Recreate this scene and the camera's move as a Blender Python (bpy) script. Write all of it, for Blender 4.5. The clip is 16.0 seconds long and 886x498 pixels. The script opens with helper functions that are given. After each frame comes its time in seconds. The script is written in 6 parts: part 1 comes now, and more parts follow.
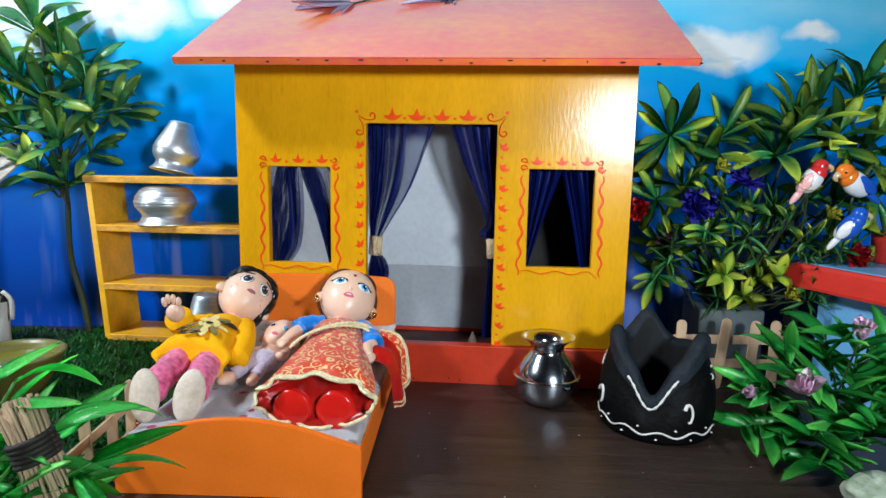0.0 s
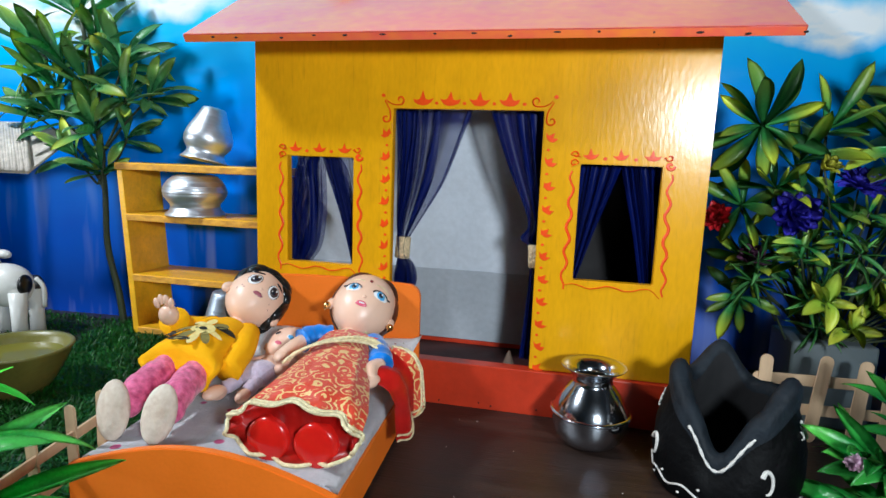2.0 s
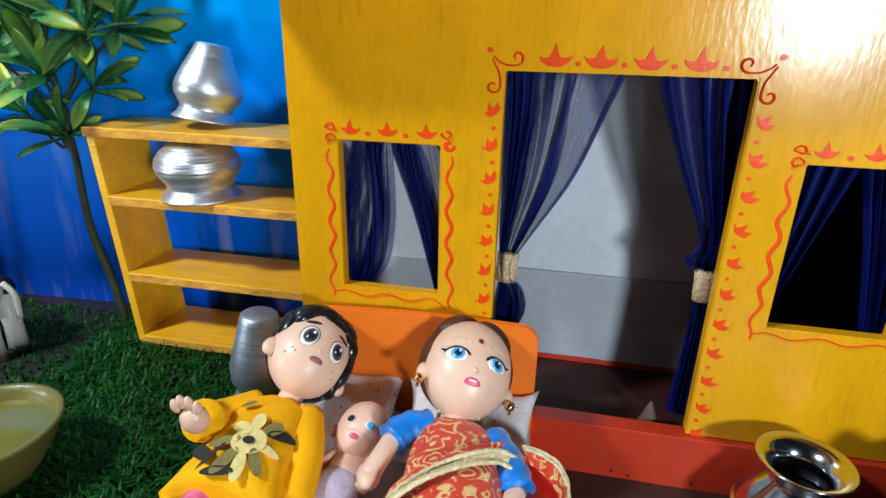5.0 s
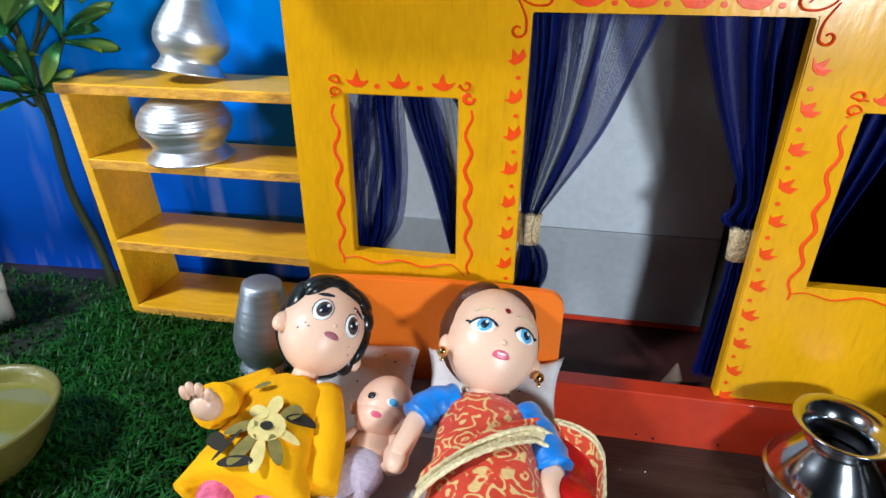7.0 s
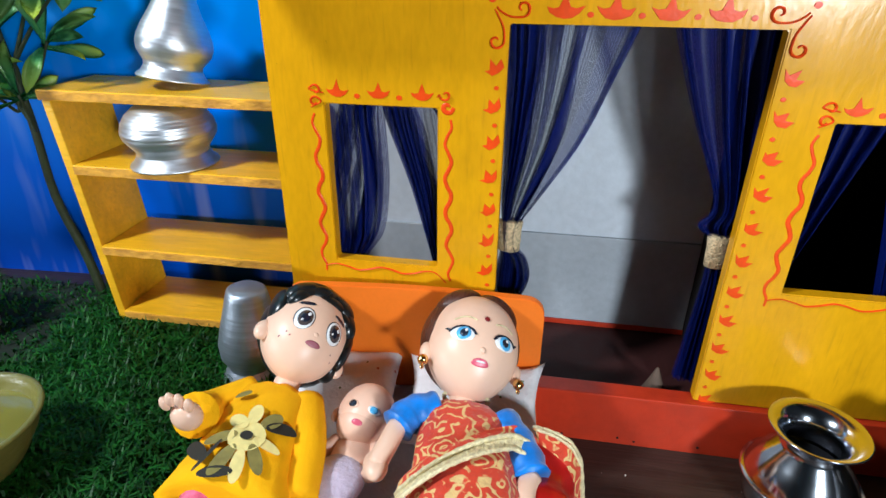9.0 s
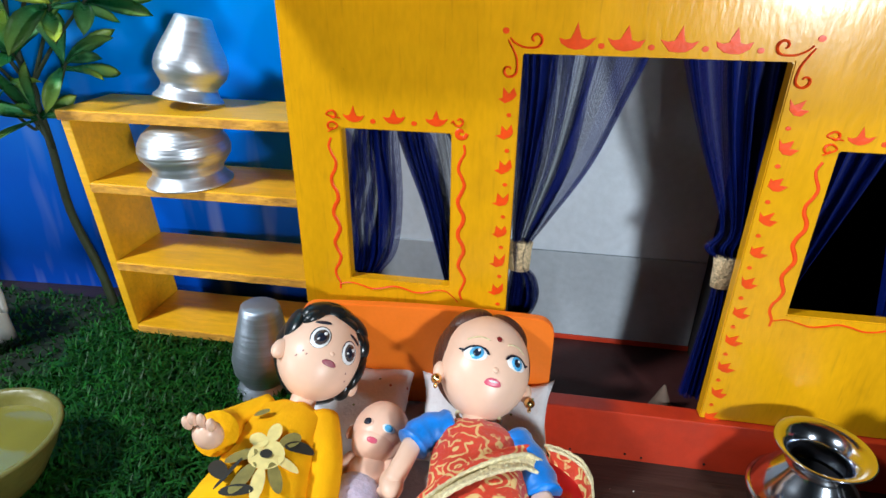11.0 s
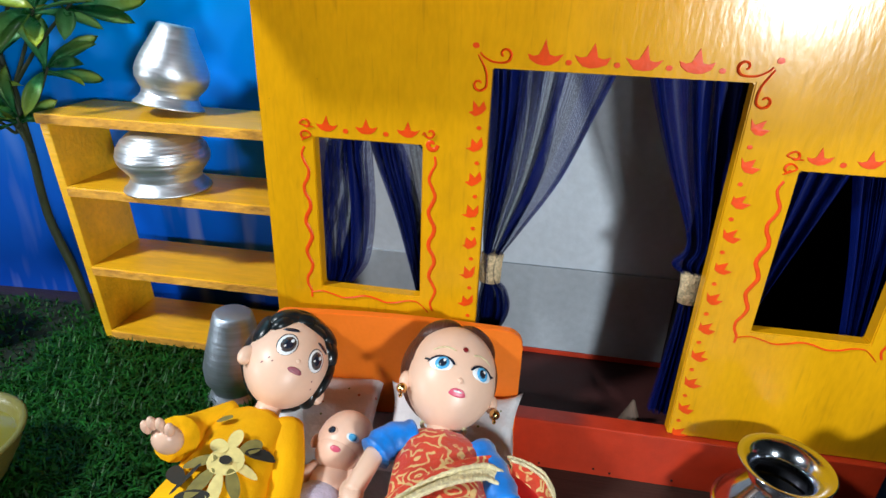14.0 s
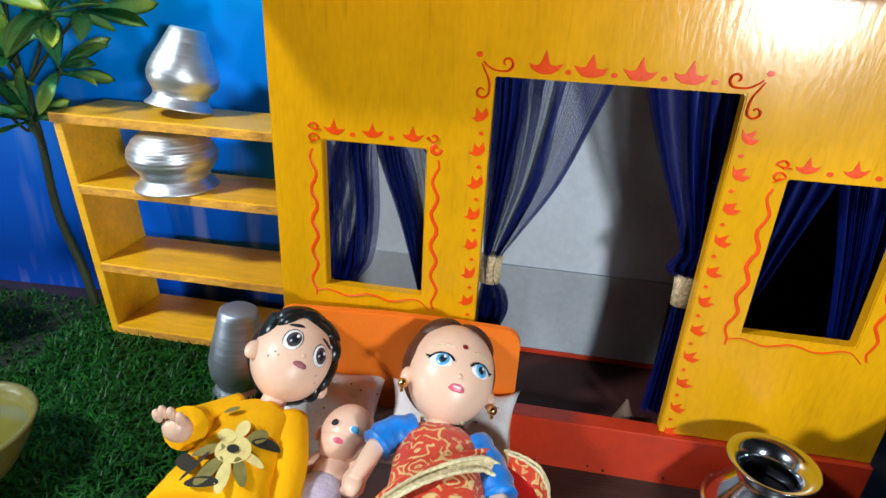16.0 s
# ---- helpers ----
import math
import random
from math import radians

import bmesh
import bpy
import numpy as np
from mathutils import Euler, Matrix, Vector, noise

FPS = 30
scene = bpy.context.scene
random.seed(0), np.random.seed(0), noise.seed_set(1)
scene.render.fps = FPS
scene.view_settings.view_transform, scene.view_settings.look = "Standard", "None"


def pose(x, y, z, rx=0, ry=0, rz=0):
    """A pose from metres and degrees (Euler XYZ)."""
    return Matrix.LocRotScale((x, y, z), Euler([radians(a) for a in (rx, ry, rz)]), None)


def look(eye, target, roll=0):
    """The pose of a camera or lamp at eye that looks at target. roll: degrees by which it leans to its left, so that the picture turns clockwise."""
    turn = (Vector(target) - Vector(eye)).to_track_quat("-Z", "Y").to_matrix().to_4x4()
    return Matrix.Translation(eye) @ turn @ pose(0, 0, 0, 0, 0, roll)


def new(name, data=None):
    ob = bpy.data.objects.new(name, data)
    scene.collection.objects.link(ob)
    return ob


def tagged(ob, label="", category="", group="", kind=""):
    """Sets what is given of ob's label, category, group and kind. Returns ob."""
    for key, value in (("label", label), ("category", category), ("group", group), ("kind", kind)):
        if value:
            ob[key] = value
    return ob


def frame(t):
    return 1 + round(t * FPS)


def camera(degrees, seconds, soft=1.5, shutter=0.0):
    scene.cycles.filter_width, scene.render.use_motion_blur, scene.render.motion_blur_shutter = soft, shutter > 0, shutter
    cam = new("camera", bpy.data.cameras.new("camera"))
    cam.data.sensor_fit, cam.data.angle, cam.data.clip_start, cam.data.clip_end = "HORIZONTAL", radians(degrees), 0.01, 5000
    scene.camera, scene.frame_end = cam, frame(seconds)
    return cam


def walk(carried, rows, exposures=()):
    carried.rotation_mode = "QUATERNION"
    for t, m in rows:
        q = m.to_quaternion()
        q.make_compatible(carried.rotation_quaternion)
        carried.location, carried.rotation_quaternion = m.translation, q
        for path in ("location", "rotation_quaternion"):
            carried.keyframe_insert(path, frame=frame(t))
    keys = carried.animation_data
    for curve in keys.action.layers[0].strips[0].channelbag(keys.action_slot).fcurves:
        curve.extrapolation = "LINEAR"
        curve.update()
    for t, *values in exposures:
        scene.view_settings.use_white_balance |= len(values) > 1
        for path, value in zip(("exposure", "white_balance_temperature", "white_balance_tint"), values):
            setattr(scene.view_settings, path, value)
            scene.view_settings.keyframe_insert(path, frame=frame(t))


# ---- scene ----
cam = camera(75.8, 16.0)
PATH = [
    (0, (0.076, -0.777, 0.297), (-0.072, 1.199, 0.026), 1.0),
    (0.5, (0.085, -0.762, 0.302), (-0.114, 1.21, 0.035), 1.0),
    (1, (0.097, -0.751, 0.303), (-0.178, 1.213, 0.044), 1.3),
    (1.5, (0.116, -0.717, 0.304), (-0.231, 1.233, 0.031), 1.7),
    (2, (0.123, -0.666, 0.297), (-0.301, 1.266, 0.0), 2.1),
    (2.5, (0.105, -0.582, 0.327), (-0.366, 1.333, -0.009), 1.8),
    (3, (0.059, -0.525, 0.334), (-0.423, 1.38, -0.039), 1.7),
    (3.5, (0.038, -0.503, 0.333), (-0.453, 1.395, -0.062), 1.6),
    (4, (0.019, -0.486, 0.344), (-0.442, 1.41, -0.094), 1.4),
    (4.5, (-0.014, -0.475, 0.368), (-0.424, 1.384, -0.246), 1.1),
    (5, (-0.043, -0.452, 0.388), (-0.418, 1.376, -0.33), 1.2),
    (7.5, (-0.077, -0.418, 0.386), (-0.376, 1.344, -0.511), 0.4),
    (8, (-0.069, -0.415, 0.387), (-0.36, 1.347, -0.514), 0.5),
    (8.5, (-0.068, -0.415, 0.395), (-0.362, 1.347, -0.506), 0.4),
    (9, (-0.066, -0.418, 0.396), (-0.357, 1.347, -0.5), 0.5),
    (11.5, (-0.076, -0.425, 0.417), (-0.373, 1.349, -0.457), 0.7),
    (12, (-0.075, -0.426, 0.422), (-0.374, 1.35, -0.448), 0.8),
    (12.5, (-0.073, -0.426, 0.425), (-0.365, 1.355, -0.436), 1.1),
    (13, (-0.072, -0.429, 0.421), (-0.365, 1.356, -0.433), 1.4),
    (13.5, (-0.064, -0.42, 0.419), (-0.339, 1.375, -0.419), 1.9),
    (14, (-0.056, -0.426, 0.409), (-0.33, 1.375, -0.415), 2.2),
    (14.5, (-0.061, -0.428, 0.417), (-0.338, 1.374, -0.405), 2.3),
    (15, (-0.057, -0.43, 0.418), (-0.332, 1.375, -0.398), 2.6),
    (15.5, (-0.055, -0.438, 0.415), (-0.328, 1.367, -0.401), 2.8),
    (16, (-0.056, -0.442, 0.413), (-0.327, 1.366, -0.399), 3.1),
]
walk(cam, [(t, look(eye, target, roll)) for t, eye, target, roll in PATH], [(0, -0.06, 6000, 7), (2, -0.14, 6000, 7), (3.5, -0.24, 6000, 7), (5, -0.14, 6000, 7), (7.5, 0.02, 6000, 7), (9, 0.03, 6000, 7), (11.5, 0.02, 6100, 7), (13.5, -0.06, 6200, 7), (16, -0.04, 6200, 7)])

# ---- light: a high lamp and a low lamp at the left, a lamp at the front right, dim room light ----
world = bpy.data.worlds.new("world")
scene.world = world
world.use_nodes = True
world.node_tree.nodes["Background"].inputs[0].default_value = (0.75, 0.85, 1.0, 1)
world.node_tree.nodes["Background"].inputs[1].default_value = 0.003


def lamp(name, eye, target, size, watts, colour, spread=180):
    data = bpy.data.lights.new(name, "AREA")
    data.shape, data.size, data.energy, data.color = "DISK", size, watts, colour
    data.spread = math.radians(spread)
    ob = new(name, data)
    ob.matrix_world = look(eye, target)
    return ob


lamp("lamp_high_left", (-1.20, -0.68, 1.36), (-0.10, -0.05, 0.15), 0.18, 27.5, (0.97, 0.985, 1.0))
lamp("lamp_low_left", (-1.18, -0.56, 0.285), (-0.10, 0.00, 0.22), 0.14, 2.8, (0.97, 0.985, 1.0))
lamp("lamp_right", (0.48, -0.98, 0.44), (0.05, 0.05, 0.38), 0.13, 4.6, (0.93, 0.98, 1.0), 110)


# ---- materials ----
def mat(name, colour, rough=0.5, metal=0.0, vary=0.12, scale=40.0, bump=0.15, bump_scale=200.0, coat=0.0, sheen=0.0, stretch=(1, 1, 1), second=None, amount=0.5, trans=0.0):
    m = bpy.data.materials.new(name)
    m.use_nodes = True
    n, l = m.node_tree.nodes, m.node_tree.links
    b = n["Principled BSDF"]
    b.inputs["Roughness"].default_value = rough
    b.inputs["Metallic"].default_value = metal
    b.inputs["Coat Weight"].default_value = coat
    b.inputs["Coat Roughness"].default_value = 0.12
    b.inputs["Sheen Weight"].default_value = sheen
    b.inputs["Transmission Weight"].default_value = trans
    co = n.new("ShaderNodeTexCoord")
    mp = n.new("ShaderNodeMapping")
    mp.inputs["Scale"].default_value = stretch
    l.new(co.outputs["Object"], mp.inputs[0])
    big, fine = n.new("ShaderNodeTexNoise"), n.new("ShaderNodeTexNoise")
    for t, s in ((big, scale), (fine, bump_scale)):
        t.inputs["Scale"].default_value = s
        t.inputs["Detail"].default_value = 6
        l.new(mp.outputs[0], t.inputs["Vector"])
    ramp = n.new("ShaderNodeValToRGB")
    lo = second or tuple(c * (1 - vary * 2) for c in colour)
    hi = tuple(min(1, c * (1 + vary)) for c in colour)
    ramp.color_ramp.elements[0].color, ramp.color_ramp.elements[1].color = (*lo, 1), (*hi, 1)
    ramp.color_ramp.elements[0].position, ramp.color_ramp.elements[1].position = 0.5 - amount * 0.5, 0.5 + amount * 0.35
    mix = n.new("ShaderNodeMath")
    mix.operation = "MULTIPLY_ADD"
    mix.inputs[1].default_value, = (0.35,)
    l.new(fine.outputs["Fac"], mix.inputs[0])
    sc = n.new("ShaderNodeMath")
    sc.operation = "MULTIPLY"
    sc.inputs[1].default_value = 0.65
    l.new(big.outputs["Fac"], sc.inputs[0])
    l.new(sc.outputs[0], mix.inputs[2])
    l.new(mix.outputs[0], ramp.inputs[0])
    l.new(ramp.outputs[0], b.inputs["Base Color"])
    rr = n.new("ShaderNodeMapRange")
    rr.inputs["To Min"].default_value, rr.inputs["To Max"].default_value = rough * 0.75, min(1, rough * 1.25)
    l.new(big.outputs["Fac"], rr.inputs[0])
    l.new(rr.outputs[0], b.inputs["Roughness"])
    bp = n.new("ShaderNodeBump")
    bp.inputs["Strength"].default_value, bp.inputs["Distance"].default_value = bump, 0.002
    l.new(fine.outputs["Fac"], bp.inputs["Height"])
    l.new(bp.outputs[0], b.inputs["Normal"])
    return m


def random_tint(m, spread):
    """Vary the colour from object to object."""
    n, l = m.node_tree.nodes, m.node_tree.links
    b = n["Principled BSDF"]
    src = b.inputs["Base Color"].links[0].from_socket
    info, hsv, mr = n.new("ShaderNodeObjectInfo"), n.new("ShaderNodeHueSaturation"), n.new("ShaderNodeMapRange")
    mr.inputs["To Min"].default_value, mr.inputs["To Max"].default_value = 1 - spread, 1 + spread
    l.new(info.outputs["Random"], mr.inputs[0])
    l.new(mr.outputs[0], hsv.inputs["Value"])
    l.new(src, hsv.inputs["Color"])
    l.new(hsv.outputs[0], b.inputs["Base Color"])
    return m


YELLOW = mat("yellow_gloss_paint", (0.69, 0.335, 0.002), 0.21, vary=0.17, scale=11, bump=0.10, bump_scale=150, stretch=(1.7, 1, 0.5), amount=0.75)
YELLOW.node_tree.nodes["Principled BSDF"].inputs["Specular IOR Level"].default_value = 0.32


def weathered(m, grime, streak, along=(1.0, 1.0, 0.10)):
    """Worn paint: wide dull smudges, fine dark grain lines and a few specks."""
    n, l = m.node_tree.nodes, m.node_tree.links
    b = n["Principled BSDF"]
    src = b.inputs["Base Color"].links[0].from_socket
    co = n.new("ShaderNodeTexCoord")
    for scale, stretch, lo, hi, strength in ((7.0, (1, 1, 1), 0.56, 0.74, grime), (260.0, along, 0.58, 0.72, streak), (120.0, (1, 1, 1), 0.735, 0.76, 0.5)):
        mp, nz, mr, mix = n.new("ShaderNodeMapping"), n.new("ShaderNodeTexNoise"), n.new("ShaderNodeMapRange"), n.new("ShaderNodeMix")
        mp.inputs["Scale"].default_value = stretch
        nz.inputs["Scale"].default_value, nz.inputs["Detail"].default_value = scale, 4
        mr.inputs["From Min"].default_value, mr.inputs["From Max"].default_value, mr.inputs["To Max"].default_value = lo, hi, strength
        mix.data_type = "RGBA"
        mix.inputs[7].default_value = (0.16, 0.075, 0.012, 1)
        l.new(co.outputs["Object"], mp.inputs[0])
        l.new(mp.outputs[0], nz.inputs["Vector"])
        l.new(nz.outputs["Fac"], mr.inputs[0])
        l.new(mr.outputs[0], mix.inputs[0])
        l.new(src, mix.inputs[6])
        src = mix.outputs[2]
    l.new(src, b.inputs["Base Color"])


weathered(YELLOW, 0.26, 0.20)
YELLOW_SHELF = mat("yellow_shelf_paint", (0.90, 0.46, 0.010), 0.40, vary=0.16, scale=9, bump=0.4, bump_scale=60, stretch=(0.6, 3, 3))
weathered(YELLOW_SHELF, 0.10, 0.14, (0.12, 1.0, 1.0))
BARE = mat("worn_board_edge", (0.68, 0.34, 0.030), 0.7, vary=0.3, scale=60, bump=0.9, bump_scale=240, second=(0.42, 0.18, 0.03), stretch=(0.5, 1, 1))
# red paint; the orange second colour stands in for reflections in its gloss
RED_ROOF = mat("red_roof_paint_reflections", (0.70, 0.095, 0.06), 0.22, vary=0.14, second=(0.84, 0.22, 0.03), amount=0.30, scale=8, bump=0.08, bump_scale=60, coat=0.35, stretch=(1, 1.3, 1.3))
RED_EDGE = mat("red_board_edge", (0.50, 0.045, 0.02), 0.55, vary=0.22, scale=30, bump=0.8, bump_scale=150, stretch=(0.4, 1, 1))
RED_PLINTH = mat("red_plinth_paint", (0.50, 0.036, 0.010), 0.36, vary=0.15, scale=14, bump=0.25, bump_scale=90, coat=0.2)
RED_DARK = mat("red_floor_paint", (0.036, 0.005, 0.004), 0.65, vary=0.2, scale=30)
MOTIF = mat("orange_red_motif_paint", (0.74, 0.065, 0.005), 0.35, vary=0.10, scale=90, bump=0.1, bump_scale=300)
WHITE_WALL = mat("white_inner_wall", (0.56, 0.60, 0.66), 0.75, vary=0.10, scale=9, bump=0.25, bump_scale=120)
MOTIF.node_tree.nodes["Principled BSDF"].inputs["Specular IOR Level"].default_value = 0.2
GREY_BOARD = mat("grey_lower_board", (0.38, 0.41, 0.45), 0.7, vary=0.12, scale=10, bump=0.25, bump_scale=120)
ORANGE = mat("orange_bed_board", (0.88, 0.185, 0.008), 0.5, vary=0.04, scale=30, bump=0.1, bump_scale=300)
WOOD = mat("dark_wood_floor", (0.034, 0.020, 0.015), 0.42, vary=0.3, scale=11, bump=0.35, bump_scale=60, stretch=(0.35, 7, 1), second=(0.010, 0.006, 0.005), amount=0.55)
ALU = mat("dented_aluminium", (0.72, 0.76, 0.82), 0.42, metal=0.95, vary=0.10, scale=40, bump=0.16, bump_scale=18, stretch=(1, 1, 9))
ALU_DULL = mat("dull_aluminium", (0.46, 0.52, 0.60), 0.45, metal=0.9, vary=0.12, scale=40, bump=0.3, bump_scale=16, stretch=(1, 1, 12))
STEEL = mat("polished_steel", (0.60, 0.65, 0.72), 0.14, metal=1.0, vary=0.05, scale=30, bump=0.02, bump_scale=60)
BLACK_CLAY = mat("black_clay", (0.0012, 0.0014, 0.0018), 0.6, vary=0.3, scale=40, bump=0.6, bump_scale=130)
# paler grey than the stove body, used for its lip
GREY_CLAY = mat("grey_black_lip_clay", (0.011, 0.016, 0.022), 0.65, vary=0.3, scale=50, bump=0.7, bump_scale=140)
SOOT = mat("dark_inside", (0.003, 0.003, 0.004), 0.8)
BLACK_CLAY.node_tree.nodes["Principled BSDF"].inputs["Specular IOR Level"].default_value = 0.12
GREY_CLAY.node_tree.nodes["Principled BSDF"].inputs["Specular IOR Level"].default_value = 0.2
CHALK = mat("white_painted_line", (0.75, 0.73, 0.68), 0.7, vary=0.15, scale=200, bump=0.8, bump_scale=500)
STICK = mat("pale_stick_wood", (0.58, 0.40, 0.24), 0.65, vary=0.15, scale=30, bump=0.3, bump_scale=150, stretch=(1, 1, 0.15))
BOWL = mat("yellow_ochre_glaze", (0.17, 0.155, 0.035), 0.35, vary=0.15, scale=30, bump=0.2)
WATER = mat("yellowish_liquid", (0.20, 0.18, 0.03), 0.06, vary=0.05, scale=20, bump=0.05, bump_scale=30)
THATCH = mat("pale_thatch", (0.55, 0.50, 0.44), 0.8, vary=0.2, scale=60, bump=0.8, bump_scale=200)
TREE_BARK = mat("dark_green_stem", (0.030, 0.045, 0.018), 0.6, vary=0.25, scale=60)
SKIN = mat("doll_vinyl", (0.82, 0.545, 0.40), 0.38, vary=0.03, scale=20, bump=0.03)
SKIN_DARK = mat("doll_vinyl_tan", (0.84, 0.54, 0.40), 0.42, vary=0.05, scale=20, bump=0.03)
HAIR_BLACK = mat("black_doll_hair", (0.006, 0.010, 0.012), 0.30, vary=0.2, scale=20, bump=0.25, bump_scale=50, stretch=(3, 0.6, 0.6))
HAIR_BROWN = mat("brown_doll_hair", (0.070, 0.022, 0.012), 0.4, vary=0.25, scale=30, bump=0.8, bump_scale=160, stretch=(3, 0.5, 0.5))
PINK_CLOTH = mat("pink_cloth", (0.72, 0.14, 0.29), 0.85, vary=0.15, second=(0.42, 0.03, 0.12), amount=0.3, scale=150, bump=0.6, bump_scale=160, sheen=0.3)
SOLE = mat("dusty_shoe_sole", (0.74, 0.66, 0.56), 0.8, vary=0.14, scale=30, bump=0.4, second=(0.50, 0.38, 0.28))
BLUE_CLOTH = mat("blue_satin", (0.0, 0.19, 0.68), 0.45, vary=0.2, scale=60, bump=0.5, bump_scale=120, sheen=0.3)
RED_GLOSS = mat("red_gloss_plastic", (0.60, 0.012, 0.008), 0.18, vary=0.08, scale=30, bump=0.05)
RED_SATIN = mat("red_satin", (0.42, 0.008, 0.006), 0.30, vary=0.25, scale=40, bump=0.4, bump_scale=70)
GOLD_BALL = mat("polished_gold", (0.85, 0.55, 0.22), 0.15, metal=1.0, vary=0.05)
GOLD = mat("gold_trim", (0.90, 0.74, 0.44), 0.45, metal=0.15, vary=0.2, scale=300, bump=0.9, bump_scale=500)
GOLD_TIE = mat("pale_gold_tie", (0.74, 0.58, 0.34), 0.5, metal=0.35, vary=0.3, scale=300, bump=0.9, bump_scale=600)
EYE_WHITE = mat("eye_white", (0.82, 0.84, 0.86), 0.2, vary=0.02)
EYE_BLUE = mat("eye_blue", (0.10, 0.42, 0.75), 0.2, vary=0.15, scale=300)
EYE_DARK = mat("eye_dark", (0.012, 0.018, 0.035), 0.15, vary=0.2)
LIP = mat("painted_lip_pink", (0.66, 0.10, 0.17), 0.35, vary=0.06)
LIP_DARK = mat("painted_lip_mauve", (0.32, 0.09, 0.12), 0.4, vary=0.06)
MAROON = mat("maroon_spot", (0.20, 0.008, 0.012), 0.4)
LILAC = mat("lilac_cloth", (0.52, 0.44, 0.56), 0.9, vary=0.12, scale=120, bump=0.7, bump_scale=300, sheen=0.4)
COW_WHITE = mat("white_figurine", (0.72, 0.72, 0.68), 0.35, vary=0.05)
OLIVE = mat("olive_grey_print", (0.24, 0.20, 0.05), 0.85, vary=0.2, scale=120)
CREAM = mat("cream_print", (0.85, 0.70, 0.26), 0.85, vary=0.1, scale=120)
BLACK_PRINT = mat("black_print", (0.02, 0.018, 0.012), 0.85)
# near-black colour that stands for shade inside the right-hand room
SHADE_LINING = mat("painted_shade_board", (0.012, 0.010, 0.010), 0.8, vary=0.2)
# colour of leaves mirrored in the roof gloss
LEAF_SHADOW = mat("leaf_reflection_violet", (0.58, 0.50, 0.66), 0.5, vary=0.15)
COW_BLACK = mat("black_figurine_spot", (0.008, 0.008, 0.010), 0.35)
PLANTER = mat("white_planter", (0.085, 0.105, 0.11), 0.6, vary=0.05, scale=8)
TABLE_BLUE = mat("light_blue_table", (0.16, 0.42, 0.72), 0.4, vary=0.08, scale=15)
TABLE_RED = mat("red_table_edge", (0.70, 0.035, 0.022), 0.45, vary=0.06)
BRISTLE = mat("straw_broom", (0.50, 0.36, 0.22), 0.8, vary=0.25, scale=60, bump=0.9, bump_scale=300, stretch=(3, 3, 0.2))
CORD = mat("dark_cord", (0.022, 0.016, 0.014), 0.7, vary=0.2, scale=200)
BIRD_RED = mat("red_ceramic", (0.62, 0.03, 0.03), 0.15, vary=0.1)
BIRD_ORANGE = mat("orange_ceramic", (0.80, 0.20, 0.02), 0.15, vary=0.1)
BIRD_BLUE = mat("blue_ceramic", (0.02, 0.10, 0.52), 0.15, vary=0.15)
BIRD_WHITE = mat("white_ceramic", (0.75, 0.76, 0.78), 0.15, vary=0.05)
STONE = mat("mossy_white_stone", (0.42, 0.46, 0.38), 0.6, vary=0.3, scale=40, second=(0.10, 0.16, 0.06))
FLOWER_BLUE = mat("violet_blue_petal", (0.045, 0.035, 0.50), 0.5, vary=0.3, scale=60)
FLOWER_RED = mat("red_petal", (0.55, 0.012, 0.02), 0.5, vary=0.2)
FLOWER_PINK = mat("pink_petal", (0.98, 0.70, 0.86), 0.45, vary=0.06, scale=60)
FLOWER_YELLOW = mat("yellow_green_petal", (0.50, 0.50, 0.04), 0.5, vary=0.2)
FLOWER_PURPLE = mat("dusky_purple_petal", (0.12, 0.04, 0.09), 0.6, vary=0.2)
BARE_CONE = mat("dull_brown_card", (0.10, 0.065, 0.045), 0.8, vary=0.2)
ROOM = mat("room_wall", (0.015, 0.015, 0.018), 0.9, vary=0.05, scale=3)


def leaf_mat(name, colour, tip, rough, tip_at=0.72):
    """Plastic leaf: a midrib, and tips of a paler green (local y runs from 0 at the base to 1)."""
    m = mat(name, colour, rough, vary=0.2, scale=3, bump=0.2, bump_scale=40)
    n, l = m.node_tree.nodes, m.node_tree.links
    b = n["Principled BSDF"]
    src = b.inputs["Base Color"].links[0].from_socket
    co, sep, mr, mix = n.new("ShaderNodeTexCoord"), n.new("ShaderNodeSeparateXYZ"), n.new("ShaderNodeMapRange"), n.new("ShaderNodeMix")
    mix.data_type = "RGBA"
    l.new(co.outputs["Object"], sep.inputs[0])
    mr.inputs["From Min"].default_value, mr.inputs["From Max"].default_value = tip_at - 0.3, tip_at + 0.25
    l.new(sep.outputs["Y"], mr.inputs[0])
    info, mul, half = n.new("ShaderNodeObjectInfo"), n.new("ShaderNodeMath"), n.new("ShaderNodeMath")
    mul.operation, half.operation = "MULTIPLY", "POWER"
    half.inputs[1].default_value = 0.9
    l.new(info.outputs["Random"], half.inputs[0])
    l.new(half.outputs[0], mul.inputs[0])
    l.new(mr.outputs[0], mul.inputs[1])
    l.new(mul.outputs[0], mix.inputs[0])
    l.new(src, mix.inputs[6])
    mix.inputs[7].default_value = (*tip, 1)
    l.new(mix.outputs[2], b.inputs["Base Color"])
    return random_tint(m, 0.3)


